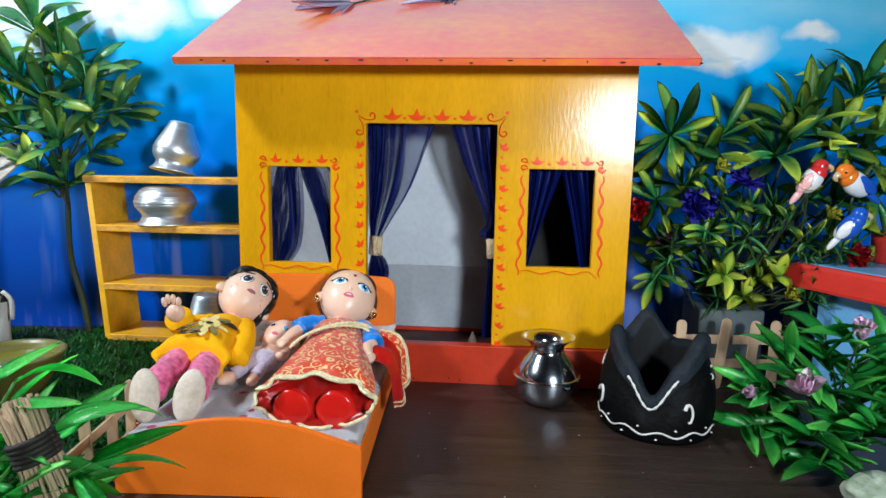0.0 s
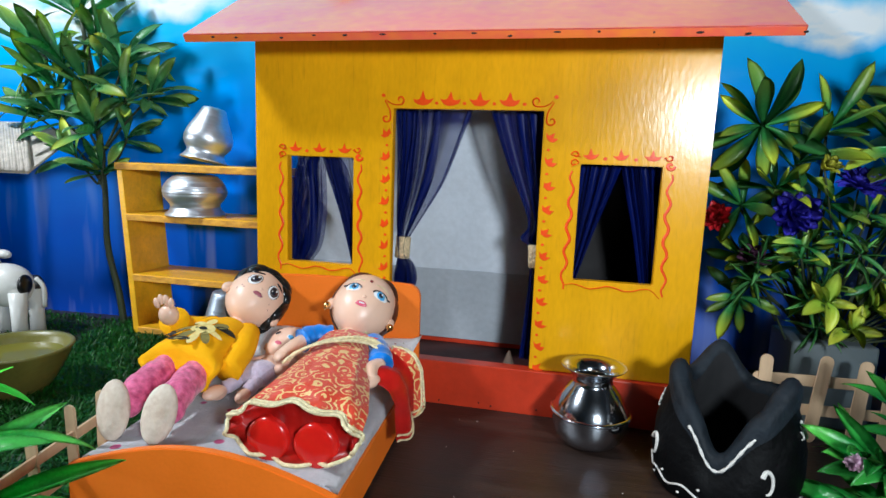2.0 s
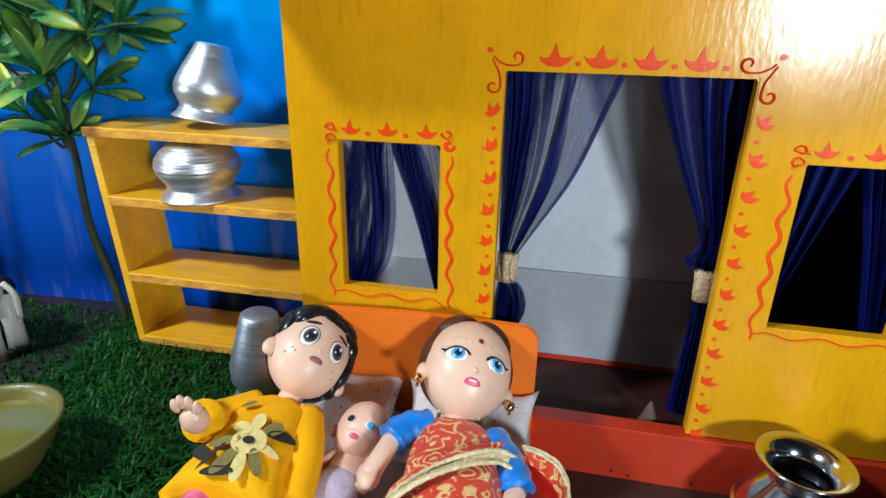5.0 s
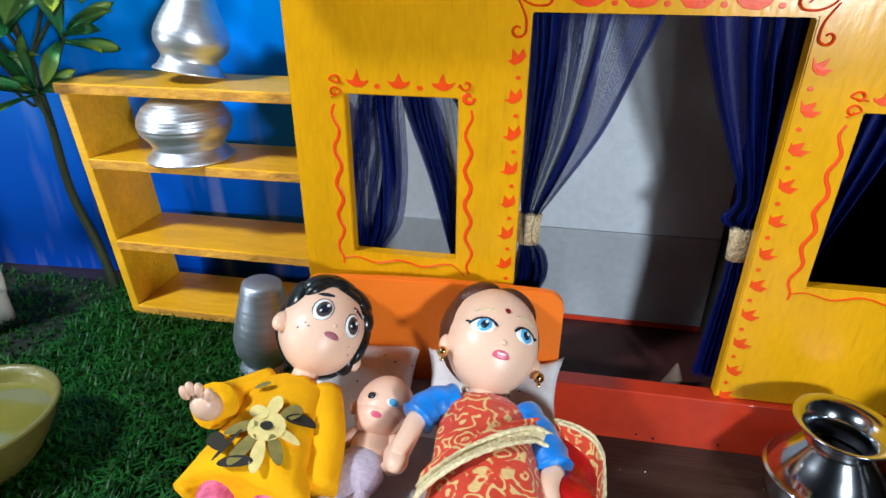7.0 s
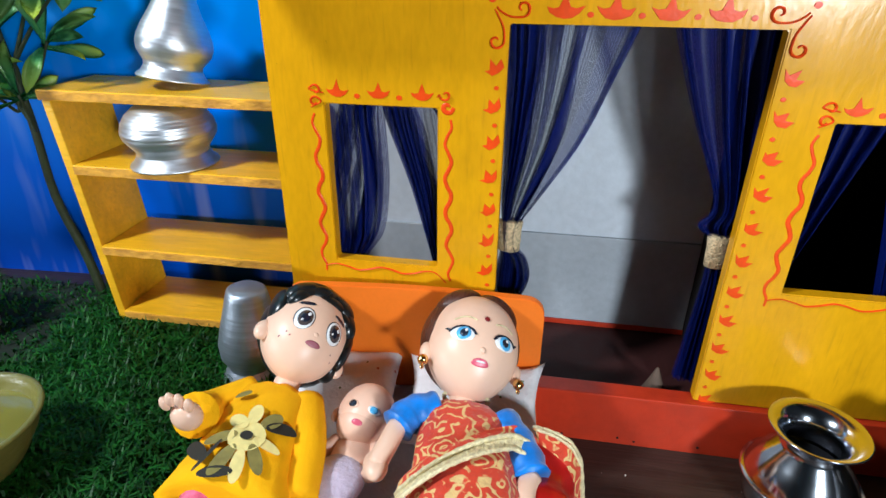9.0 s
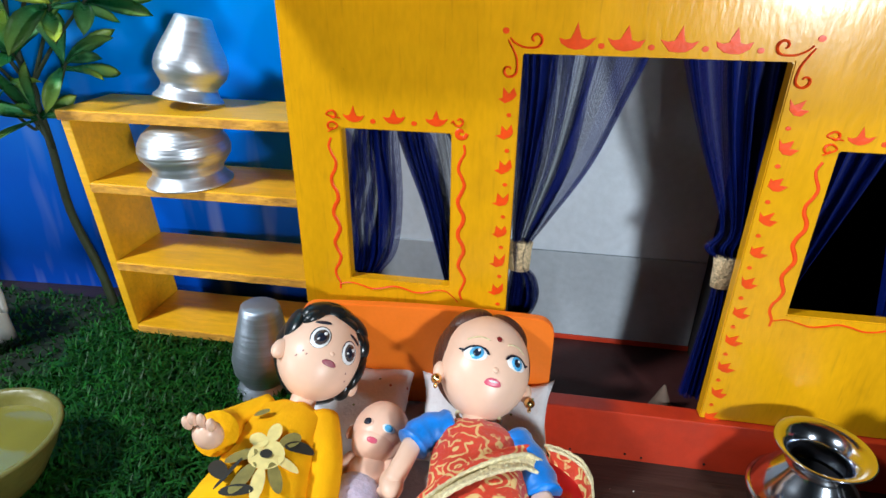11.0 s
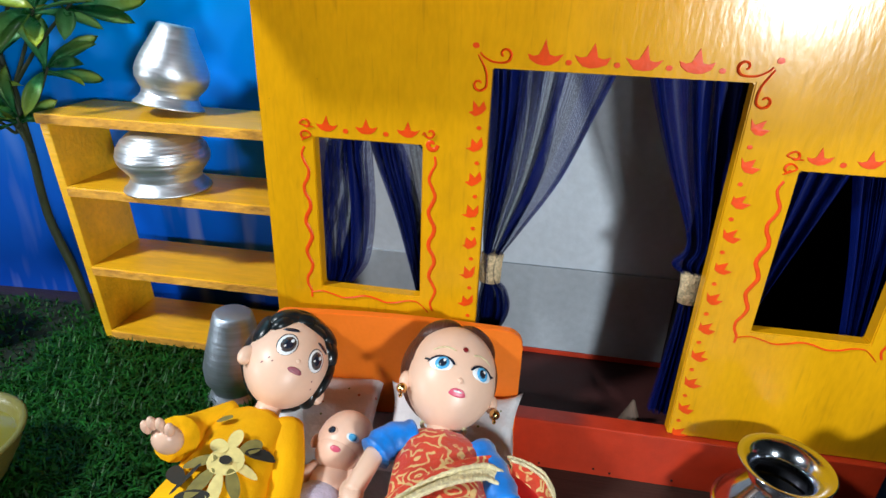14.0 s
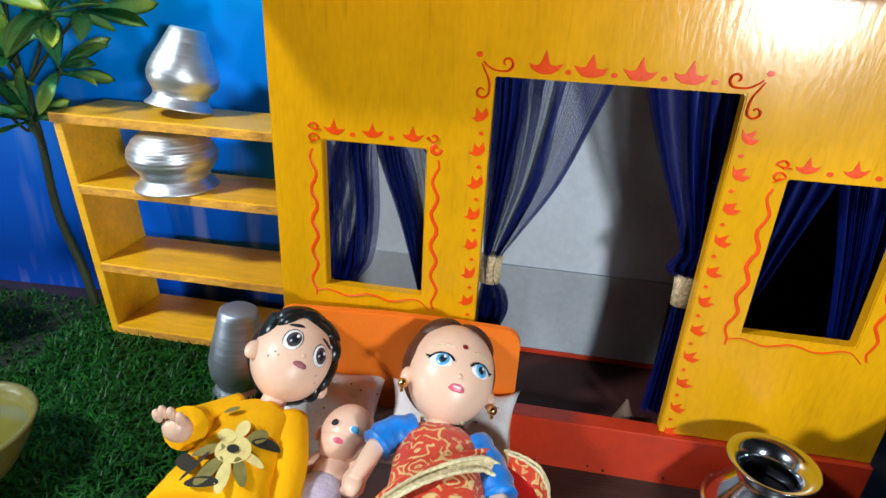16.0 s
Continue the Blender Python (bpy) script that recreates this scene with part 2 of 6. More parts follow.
LEAF_DARK = leaf_mat("dark_plastic_leaf", (0.085, 0.36, 0.125), (0.74, 0.78, 0.07), 0.28, 0.68)
LEAF_RIGHT = leaf_mat("variegated_plastic_leaf", (0.045, 0.26, 0.062), (0.74, 0.78, 0.05), 0.30, 0.68)
LEAF_LIGHT = leaf_mat("yellow_green_leaf", (0.24, 0.42, 0.03), (0.66, 0.68, 0.07), 0.36, 0.4)
LEAF_BRIGHT = leaf_mat("bright_glossy_leaf", (0.11, 0.72, 0.12), (0.42, 0.88, 0.24), 0.26)
LEAF_GLOSSY = leaf_mat("deep_green_glossy_leaf", (0.030, 0.31, 0.045), (0.16, 0.58, 0.09), 0.18)
LEAF_FERN = leaf_mat("fern_leaf", (0.045, 0.21, 0.045), (0.16, 0.36, 0.06), 0.5)
GRASS = mat("artificial_grass", (0.010, 0.080, 0.008), 0.5, vary=0.35, scale=90)
GRASS.node_tree.nodes["Principled BSDF"].inputs["Specular IOR Level"].default_value = 0.22
MAT_BASE = mat("grass_mat_backing", (0.004, 0.012, 0.004), 0.9, vary=0.3, scale=200)


def tulle():
    """Thin navy net: a weave of fine holes and a little sparkle."""
    m = bpy.data.materials.new("navy_tulle")
    m.use_nodes = True
    n, l = m.node_tree.nodes, m.node_tree.links
    b = n["Principled BSDF"]
    b.inputs["Base Color"].default_value = (0.0015, 0.007, 0.095, 1)
    b.inputs["Roughness"].default_value = 0.45
    b.inputs["Specular IOR Level"].default_value = 0.15
    co, vor, ramp = n.new("ShaderNodeTexCoord"), n.new("ShaderNodeTexVoronoi"), n.new("ShaderNodeMapRange")
    vor.feature = "DISTANCE_TO_EDGE"
    vor.inputs["Scale"].default_value = 1000
    vor.inputs["Randomness"].default_value = 0.35
    l.new(co.outputs["Object"], vor.inputs["Vector"])
    ramp.inputs["From Min"].default_value, ramp.inputs["From Max"].default_value = 0.10, 0.30
    ramp.inputs["To Min"].default_value, ramp.inputs["To Max"].default_value = 0.78, 0.25
    l.new(vor.outputs["Distance"], ramp.inputs[0])
    tr, mix = n.new("ShaderNodeBsdfTransparent"), n.new("ShaderNodeMixShader")
    l.new(ramp.outputs[0], mix.inputs[0])
    l.new(tr.outputs[0], mix.inputs[1])
    l.new(b.outputs[0], mix.inputs[2])
    l.new(mix.outputs[0], n["Material Output"].inputs["Surface"])
    return m


TULLE = tulle()


def sky_paint():
    """Hand-painted backdrop: cyan above, deeper blue below, brushed white clouds."""
    m = mat("painted_sky", (0.0, 0.19, 0.72), 0.55, vary=0.2, scale=4, bump=0.12, bump_scale=50, stretch=(0.6, 1, 2.4))
    n, l = m.node_tree.nodes, m.node_tree.links
    b = n["Principled BSDF"]
    b.inputs["Specular IOR Level"].default_value = 0.2
    co, sep = n.new("ShaderNodeTexCoord"), n.new("ShaderNodeSeparateXYZ")
    l.new(co.outputs["Object"], sep.inputs[0])
    wob, add = n.new("ShaderNodeTexNoise"), n.new("ShaderNodeVectorMath")
    wob.inputs["Scale"].default_value, wob.inputs["Detail"].default_value = 9, 5
    l.new(co.outputs["Object"], wob.inputs["Vector"])
    add.operation = "MULTIPLY_ADD"
    add.inputs[1].default_value = (0.10, 0, 0.10)
    l.new(wob.outputs["Color"], add.inputs[0])
    l.new(co.outputs["Object"], add.inputs[2])
    s2 = n.new("ShaderNodeSeparateXYZ")
    l.new(add.outputs[0], s2.inputs[0])
    grad = n.new("ShaderNodeValToRGB")
    r = grad.color_ramp
    r.elements[0].position, r.elements[0].color = 0.0, (0.0, 0.050, 0.40, 1)
    r.elements[1].position, r.elements[1].color = 1.0, (0.22, 0.72, 0.98, 1)
    for p, c in ((0.25, (0.0, 0.13, 0.80, 1)), (0.42, (0.0, 0.22, 0.96, 1)), (0.60, (0.0, 0.29, 0.98, 1)), (0.72, (0.0, 0.39, 0.98, 1)), (0.84, (0.02, 0.54, 0.98, 1))):
        e = r.elements.new(p)
        e.color = c
    mr = n.new("ShaderNodeMapRange")
    mr.inputs["From Min"].default_value, mr.inputs["From Max"].default_value = 0.05, 0.66
    l.new(s2.outputs["Z"], mr.inputs[0])
    l.new(mr.outputs[0], grad.inputs[0])
    # clouds: centre x, z, half width, half height
    total = None
    clouds = ((-0.548, 0.560, 0.105, 0.046), (-0.77, 0.54, 0.13, 0.060), (0.468, 0.516, 0.105, 0.040), (0.620, 0.532, 0.040, 0.020), (-0.37, 0.58, 0.07, 0.03), (0.20, 0.74, 0.22, 0.07), (0.75, 0.68, 0.12, 0.05), (-0.14, 0.80, 0.24, 0.09))
    for cx, cz, hw, hh in clouds:
        v, s = n.new("ShaderNodeVectorMath"), n.new("ShaderNodeVectorMath")
        v.operation, s.operation = "SUBTRACT", "MULTIPLY"
        v.inputs[1].default_value = (cx + 0.05, 0, cz + 0.05)
        s.inputs[1].default_value = (1 / hw, 0, 1 / hh)
        l.new(add.outputs[0], v.inputs[0])
        l.new(v.outputs[0], s.inputs[0])
        ln, mm = n.new("ShaderNodeVectorMath"), n.new("ShaderNodeMapRange")
        ln.operation = "LENGTH"
        l.new(s.outputs[0], ln.inputs[0])
        mm.inputs["From Min"].default_value, mm.inputs["From Max"].default_value = 1.15, 0.55
        l.new(ln.outputs["Value"], mm.inputs[0])
        if total is None:
            total = mm.outputs[0]
        else:
            mx = n.new("ShaderNodeMath")
            mx.operation = "MAXIMUM"
            l.new(total, mx.inputs[0])
            l.new(mm.outputs[0], mx.inputs[1])
            total = mx.outputs[0]
    brush = n.new("ShaderNodeTexNoise")
    brush.inputs["Scale"].default_value, brush.inputs["Detail"].default_value = 14, 6
    mp = n.new("ShaderNodeMapping")
    mp.inputs["Scale"].default_value = (0.8, 1, 2.2)
    l.new(co.outputs["Object"], mp.inputs[0])
    l.new(mp.outputs[0], brush.inputs["Vector"])
    bm2, mul = n.new("ShaderNodeMapRange"), n.new("ShaderNodeMath")
    bm2.inputs["From Min"].default_value, bm2.inputs["From Max"].default_value = 0.22, 0.46
    l.new(brush.outputs["Fac"], bm2.inputs[0])
    mul.operation = "MULTIPLY"
    l.new(total, mul.inputs[0])
    l.new(bm2.outputs[0], mul.inputs[1])
    # pale streaks high up, and upright brush strokes low on the left
    streak, sm, su = n.new("ShaderNodeTexNoise"), n.new("ShaderNodeMapRange"), n.new("ShaderNodeMath")
    streak.inputs["Scale"].default_value, streak.inputs["Detail"].default_value = 5, 7
    l.new(mp.outputs[0], streak.inputs["Vector"])
    sm.inputs["From Min"].default_value, sm.inputs["From Max"].default_value = 0.50, 0.78
    sm.inputs["To Max"].default_value = 0.20
    l.new(streak.outputs["Fac"], sm.inputs[0])
    su.operation = "MULTIPLY"
    l.new(sm.outputs[0], su.inputs[0])
    hi = n.new("ShaderNodeMapRange")
    hi.inputs["From Min"].default_value, hi.inputs["From Max"].default_value = 0.30, 0.60
    l.new(sep.outputs["Z"], hi.inputs[0])
    l.new(hi.outputs[0], su.inputs[1])
    mx = n.new("ShaderNodeMath")
    mx.operation = "MAXIMUM"
    l.new(mul.outputs[0], mx.inputs[0])
    l.new(su.outputs[0], mx.inputs[1])
    up, um, uz, ux = n.new("ShaderNodeTexNoise"), n.new("ShaderNodeMapRange"), n.new("ShaderNodeMapRange"), n.new("ShaderNodeMath")
    up.inputs["Scale"].default_value = 6
    mu = n.new("ShaderNodeMapping")
    mu.inputs["Scale"].default_value = (5, 1, 0.7)
    l.new(co.outputs["Object"], mu.inputs[0])
    l.new(mu.outputs[0], up.inputs["Vector"])
    um.inputs["From Min"].default_value, um.inputs["From Max"].default_value, um.inputs["To Max"].default_value = 0.52, 0.70, 0.16
    l.new(up.outputs["Fac"], um.inputs[0])
    uz.inputs["From Min"].default_value, uz.inputs["From Max"].default_value = 0.32, 0.20
    l.new(sep.outputs["Z"], uz.inputs[0])
    ux.operation = "MULTIPLY"
    l.new(um.outputs[0], ux.inputs[0])
    l.new(uz.outputs[0], ux.inputs[1])
    mx2 = n.new("ShaderNodeMath")
    mx2.operation = "ADD"
    mx2.use_clamp = True
    l.new(mx.outputs[0], mx2.inputs[0])
    l.new(ux.outputs[0], mx2.inputs[1])
    mix = n.new("ShaderNodeMix")
    mix.data_type = "RGBA"
    mix.inputs[7].default_value = (0.90, 0.94, 0.96, 1)
    l.new(mx2.outputs[0], mix.inputs[0])
    l.new(grad.outputs[0], mix.inputs[6])
    l.new(mix.outputs[2], b.inputs["Base Color"])
    return m


SKY = sky_paint()


def spotted(name, base, spots, rough=0.8, scale=60.0, size=0.25, keep=0.5, sheen=0.2):
    """Cloth with small scattered printed marks."""
    m = mat(name, base, rough, vary=0.05, scale=60, bump=0.5, bump_scale=260, sheen=sheen)
    n, l = m.node_tree.nodes, m.node_tree.links
    b = n["Principled BSDF"]
    src = b.inputs["Base Color"].links[0].from_socket
    co, vor = n.new("ShaderNodeTexCoord"), n.new("ShaderNodeTexVoronoi")
    vor.inputs["Scale"].default_value = scale
    l.new(co.outputs["Object"], vor.inputs["Vector"])
    lt = n.new("ShaderNodeMapRange")
    lt.inputs["From Min"].default_value, lt.inputs["From Max"].default_value = size, size * 0.75
    l.new(vor.outputs["Distance"], lt.inputs[0])
    sp, gt, mu = n.new("ShaderNodeSeparateColor"), n.new("ShaderNodeMath"), n.new("ShaderNodeMath")
    l.new(vor.outputs["Color"], sp.inputs[0])
    gt.operation, mu.operation = "LESS_THAN", "MULTIPLY"
    gt.inputs[1].default_value = keep
    l.new(sp.outputs[0], gt.inputs[0])
    l.new(gt.outputs[0], mu.inputs[0])
    l.new(lt.outputs[0], mu.inputs[1])
    ramp = n.new("ShaderNodeValToRGB")
    ramp.color_ramp.interpolation = "CONSTANT"
    ramp.color_ramp.elements[0].color, ramp.color_ramp.elements[1].color = (*spots[0], 1), (*spots[-1], 1)
    for i, c in enumerate(spots[1:-1]):
        ramp.color_ramp.elements.new((i + 1) / len(spots)).color = (*c, 1)
    l.new(sp.outputs[1], ramp.inputs[0])
    mix = n.new("ShaderNodeMix")
    mix.data_type = "RGBA"
    l.new(mu.outputs[0], mix.inputs[0])
    l.new(src, mix.inputs[6])
    l.new(ramp.outputs[0], mix.inputs[7])
    l.new(mix.outputs[2], b.inputs["Base Color"])
    return m


PILLOW = spotted("dotted_pillow_cotton", (0.84, 0.83, 0.85), [(0.45, 0.09, 0.05), (0.16, 0.22, 0.05), (0.5, 0.2, 0.05)], scale=110, size=0.16, keep=0.6)
SHEET = spotted("white_floral_sheet", (0.82, 0.82, 0.85), [(0.70, 0.10, 0.30), (0.6, 0.06, 0.2)], scale=52, size=0.26, keep=0.45)
KURTA = mat("yellow_cotton", (0.97, 0.46, 0.0), 0.85, vary=0.07, scale=60, bump=0.9, bump_scale=75, stretch=(1, 0.6, 1))
KURTA.node_tree.nodes["Principled BSDF"].inputs["Specular IOR Level"].default_value = 0.15
EYE_BROWN = mat("eye_brown_grey", (0.075, 0.060, 0.060), 0.2, vary=0.2, scale=300)


def brocade():
    """Red cloth with swirling gold figures."""
    m = mat("red_gold_brocade", (0.66, 0.045, 0.012), 0.6, vary=0.12, scale=60, bump=0.5, bump_scale=260, sheen=0.2)
    n, l = m.node_tree.nodes, m.node_tree.links
    b = n["Principled BSDF"]
    src = b.inputs["Base Color"].links[0].from_socket
    co, vor, nz, add = n.new("ShaderNodeTexCoord"), n.new("ShaderNodeTexVoronoi"), n.new("ShaderNodeTexNoise"), n.new("ShaderNodeVectorMath")
    nz.inputs["Scale"].default_value = 70
    l.new(co.outputs["Object"], nz.inputs["Vector"])
    add.operation = "MULTIPLY_ADD"
    add.inputs[1].default_value = (0.010, 0.010, 0.010)
    l.new(nz.outputs["Color"], add.inputs[0])
    l.new(co.outputs["Object"], add.inputs[2])
    vor.inputs["Scale"].default_value = 72
    l.new(add.outputs[0], vor.inputs["Vector"])
    wav = n.new("ShaderNodeMath")
    wav.operation = "PINGPONG"
    wav.inputs[1].default_value = 0.16
    l.new(vor.outputs["Distance"], wav.inputs[0])
    mr = n.new("ShaderNodeMapRange")
    mr.inputs["From Min"].default_value, mr.inputs["From Max"].default_value = 0.095, 0.12
    l.new(wav.outputs[0], mr.inputs[0])
    br, bm2, mu = n.new("ShaderNodeTexNoise"), n.new("ShaderNodeMapRange"), n.new("ShaderNodeMath")
    br.inputs["Scale"].default_value = 85
    l.new(co.outputs["Object"], br.inputs["Vector"])
    bm2.inputs["From Min"].default_value, bm2.inputs["From Max"].default_value = 0.40, 0.46
    l.new(br.outputs["Fac"], bm2.inputs[0])
    mu.operation = "MULTIPLY"
    l.new(mr.outputs[0], mu.inputs[0])
    l.new(bm2.outputs[0], mu.inputs[1])
    mix = n.new("ShaderNodeMix")
    mix.data_type = "RGBA"
    mix.inputs[7].default_value = (0.78, 0.52, 0.20, 1)
    l.new(mu.outputs[0], mix.inputs[0])
    l.new(src, mix.inputs[6])
    l.new(mix.outputs[2], b.inputs["Base Color"])
    return m


BROCADE = brocade()


# ---- builders ----
def mesh_of(name, bm, *materials, smooth=True):
    me = bpy.data.meshes.new(name)
    bm.to_mesh(me)
    bm.free()
    for m in materials:
        me.materials.append(m)
    if smooth:
        me.shade_smooth()
    return me


def thing(name, label, category, at=(0, 0, 0), turn=(0, 0, 0), group="", kind=""):
    ob = new(name)
    ob.matrix_world = pose(*at, *turn)
    return tagged(ob, label, category, group, kind)


def part(name, bm, material, parent, label="", smooth=True):
    ob = new(name, mesh_of(name, bm, *(material if isinstance(material, (list, tuple)) else (material,)), smooth=smooth))
    ob.parent = parent
    return tagged(ob, label)


def solo(name, bm, material, label, category, kind="", group="", smooth=True, at=None):
    ob = new(name, mesh_of(name, bm, *(material if isinstance(material, (list, tuple)) else (material,)), smooth=smooth))
    if at is not None:
        ob.matrix_world = at
    return tagged(ob, label, category, group, kind)


def box(lo, hi, bevel=0.0, segments=2, bm=None, m=None):
    bm = bm or bmesh.new()
    r = bmesh.ops.create_cube(bm, size=1)
    vs = r["verts"]
    for v in vs:
        v.co = Vector([lo[i] + (v.co[i] + 0.5) * (hi[i] - lo[i]) for i in range(3)])
    if bevel:
        es = list({e for v in vs for e in v.link_edges})
        vs = list({v for f in bmesh.ops.bevel(bm, geom=es, offset=bevel, segments=segments, affect="EDGES", profile=0.6)["faces"] for v in f.verts} | {v for v in vs if v.is_valid})
    if m is not None:
        bmesh.ops.transform(bm, matrix=m, verts=vs)
    return bm


def blob(centre, radii, turn=(0, 0, 0), bm=None, mat_index=0, seg=24, rings=16):
    bm = bm or bmesh.new()
    before = set(bm.faces)
    m = pose(*centre, *turn) @ Matrix.Diagonal((*radii, 1))
    bmesh.ops.create_uvsphere(bm, u_segments=seg, v_segments=rings, radius=1, matrix=m)
    for f in bm.faces:
        if f not in before:
            f.material_index = mat_index
    return bm


def lathe(profile, seg=48, bm=None, m=None, mat_index=0, caps=True):
    bm = bm or bmesh.new()
    rings = []
    for r, z in profile:
        rings.append([bm.verts.new((r * math.cos(2 * math.pi * i / seg), r * math.sin(2 * math.pi * i / seg), z)) for i in range(seg)])
    for a, b in zip(rings, rings[1:]):
        for i in range(seg):
            bm.faces.new((a[i], a[(i + 1) % seg], b[(i + 1) % seg], b[i])).material_index = mat_index
    if caps:
        for ring, flip in ((rings[0], True), (rings[-1], False)):
            bm.faces.new(list(reversed(ring)) if flip else ring).material_index = mat_index
    if m is not None:
        bmesh.ops.transform(bm, matrix=m, verts=[v for ring in rings for v in ring])
    return bm


def tube(points, radii, seg=8, bm=None, mat_index=0, flat=1.0):
    """A round or flattened bar along points."""
    bm = bm or bmesh.new()
    pts = [Vector(p) for p in points]
    rings = []
    side = None
    for i, p in enumerate(pts):
        d = (pts[min(i + 1, len(pts) - 1)] - pts[max(i - 1, 0)]).normalized()
        if side is None:
            side = d.cross(Vector((0, 0, 1)) if abs(d.z) < 0.9 else Vector((0, 1, 0))).normalized()
        side = (side - d * side.dot(d)).normalized()
        up = side.cross(d)
        r = radii[i] if isinstance(radii, (list, tuple)) else radii
        rings.append([bm.verts.new(p + side * (r * math.cos(2 * math.pi * k / seg)) + up * (flat * r * math.sin(2 * math.pi * k / seg))) for k in range(seg)])
    for a, b in zip(rings, rings[1:]):
        for k in range(seg):
            bm.faces.new((a[k], b[k], b[(k + 1) % seg], a[(k + 1) % seg])).material_index = mat_index
    bm.faces.new(rings[0]).material_index = mat_index
    bm.faces.new(list(reversed(rings[-1]))).material_index = mat_index
    return bm


def smooth_path(points, steps=6):
    """A smooth line through points."""
    p = [Vector(q) for q in points]
    out = []
    for i in range(len(p) - 1):
        a, b, c, d = p[max(i - 1, 0)], p[i], p[i + 1], p[min(i + 2, len(p) - 1)]
        for k in range(steps):
            t = k / steps
            out.append(0.5 * ((2 * b) + (c - a) * t + (2 * a - 5 * b + 4 * c - d) * t * t + (3 * b - a - 3 * c + d) * t ** 3))
    return out + [p[-1]]


def slab(outline, y0, y1, bm=None, bevel=0.0):
    """A board cut to an outline in x and z, between y0 and y1."""
    bm = bm or bmesh.new()
    a = [bm.verts.new((x, y0, z)) for x, z in outline]
    b = [bm.verts.new((x, y1, z)) for x, z in outline]
    bm.faces.new(a)
    bm.faces.new(list(reversed(b)))
    n = len(a)
    for i in range(n):
        bm.faces.new((a[(i + 1) % n], a[i], b[i], b[(i + 1) % n]))
    bmesh.ops.recalc_face_normals(bm, faces=bm.faces)
    if bevel:
        es = [e for e in bm.edges if abs(e.verts[0].co.y - e.verts[1].co.y) < 1e-6]
        bmesh.ops.bevel(bm, geom=es, offset=bevel, segments=2, affect="EDGES")
    return bm


# ---- setting ----
def backdrop():
    bm = bmesh.new()
    nx = 60
    cols = []
    for i in range(nx + 1):
        x = -1.5 + 3.0 * i / nx
        y = 0.235 + 0.06 * x
        cols.append([bm.verts.new((x, y, z)) for z in (-0.05, 0.4, 0.9, 1.5)] + [bm.verts.new((x, y + 0.02, z)) for z in (1.5, -0.05)])
    for a, b in zip(cols, cols[1:]):
        for k in range(6):
            bm.faces.new((a[k], b[k], b[(k + 1) % 6], a[(k + 1) % 6]))
    bmesh.ops.recalc_face_normals(bm, faces=bm.faces)
    solo("backdrop", bm, SKY, "hand-painted blue sky backdrop with brushed white clouds", "backdrop", "structure", smooth=False)


backdrop()
solo("floor", box((-1.5, -2.2, -0.03), (1.5, 0.32, 0.0)), WOOD, "dark brown wood-grain tabletop under the toy scene", "floor", "structure", smooth=False)
for nm, lo, hi in (("wall_south", (-1.55, -2.25, -0.05), (1.55, -2.2, 1.9)), ("wall_west", (-1.55, -2.2, -0.05), (-1.5, 0.32, 1.9)), ("wall_east", (1.5, -2.2, -0.05), (1.55, 0.36, 1.9)), ("wall_north", (-1.55, 0.36, -0.05), (1.55, 0.41, 1.9))):
    solo(nm, box(lo, hi), ROOM, "plain grey room wall", "wall", "structure", smooth=False)
solo("ceiling", box((-1.55, -2.25, 1.9), (1.55, 0.41, 1.95)), ROOM, "plain grey ceiling", "ceiling", "structure", smooth=False)


# ---- toy house ----
HX0, HX1, HTOP = -0.272, 0.268, 0.440
DOOR = (-0.090, 0.088, 0.056, 0.360)
WIN1 = (-0.228, -0.140, 0.166, 0.300)
WIN2 = (0.132, 0.220, 0.169, 0.302)

house = thing("toy_house", "yellow painted wooden toy house with a red roof and navy curtains", "toy house")


def pierced_wall():
    xs = sorted({HX0, HX1, *DOOR[:2], *WIN1[:2], *WIN2[:2]})
    zs = sorted({0.056, HTOP, *DOOR[2:], *WIN1[2:], *WIN2[2:]})
    bm = bmesh.new()
    front, back = {}, {}
    y0, y1 = 0.0, 0.012

    def v(store, x, z, y):
        if (x, z) not in store:
            store[(x, z)] = bm.verts.new((x, y, z))
        return store[(x, z)]

    def solid(i, j):
        if not (0 <= i < len(xs) - 1 and 0 <= j < len(zs) - 1):
            return False
        cx, cz = (xs[i] + xs[i + 1]) / 2, (zs[j] + zs[j + 1]) / 2
        return not any(o[0] < cx < o[1] and o[2] < cz < o[3] for o in (DOOR, WIN1, WIN2))

    for i in range(len(xs) - 1):
        for j in range(len(zs) - 1):
            if not solid(i, j):
                continue
            c = [(xs[i], zs[j]), (xs[i + 1], zs[j]), (xs[i + 1], zs[j + 1]), (xs[i], zs[j + 1])]
            bm.faces.new([v(front, *p, y0) for p in c])
            bm.faces.new([v(back, *p, y1) for p in reversed(c)])
            for (a, b), (di, dj) in zip(((0, 1), (1, 2), (2, 3), (3, 0)), ((0, -1), (1, 0), (0, 1), (-1, 0))):
                if not solid(i + di, j + dj):
                    bm.faces.new([v(front, *c[b], y0), v(front, *c[a], y0), v(back, *c[a], y1), v(back, *c[b], y1)])
    bmesh.ops.recalc_face_normals(bm, faces=bm.faces)
    sharp = [e for e in bm.edges if len(e.link_faces) == 2 and e.calc_face_angle() > 1]
    bmesh.ops.bevel(bm, geom=sharp, offset=0.0009, segments=2, affect="EDGES")
    return bm


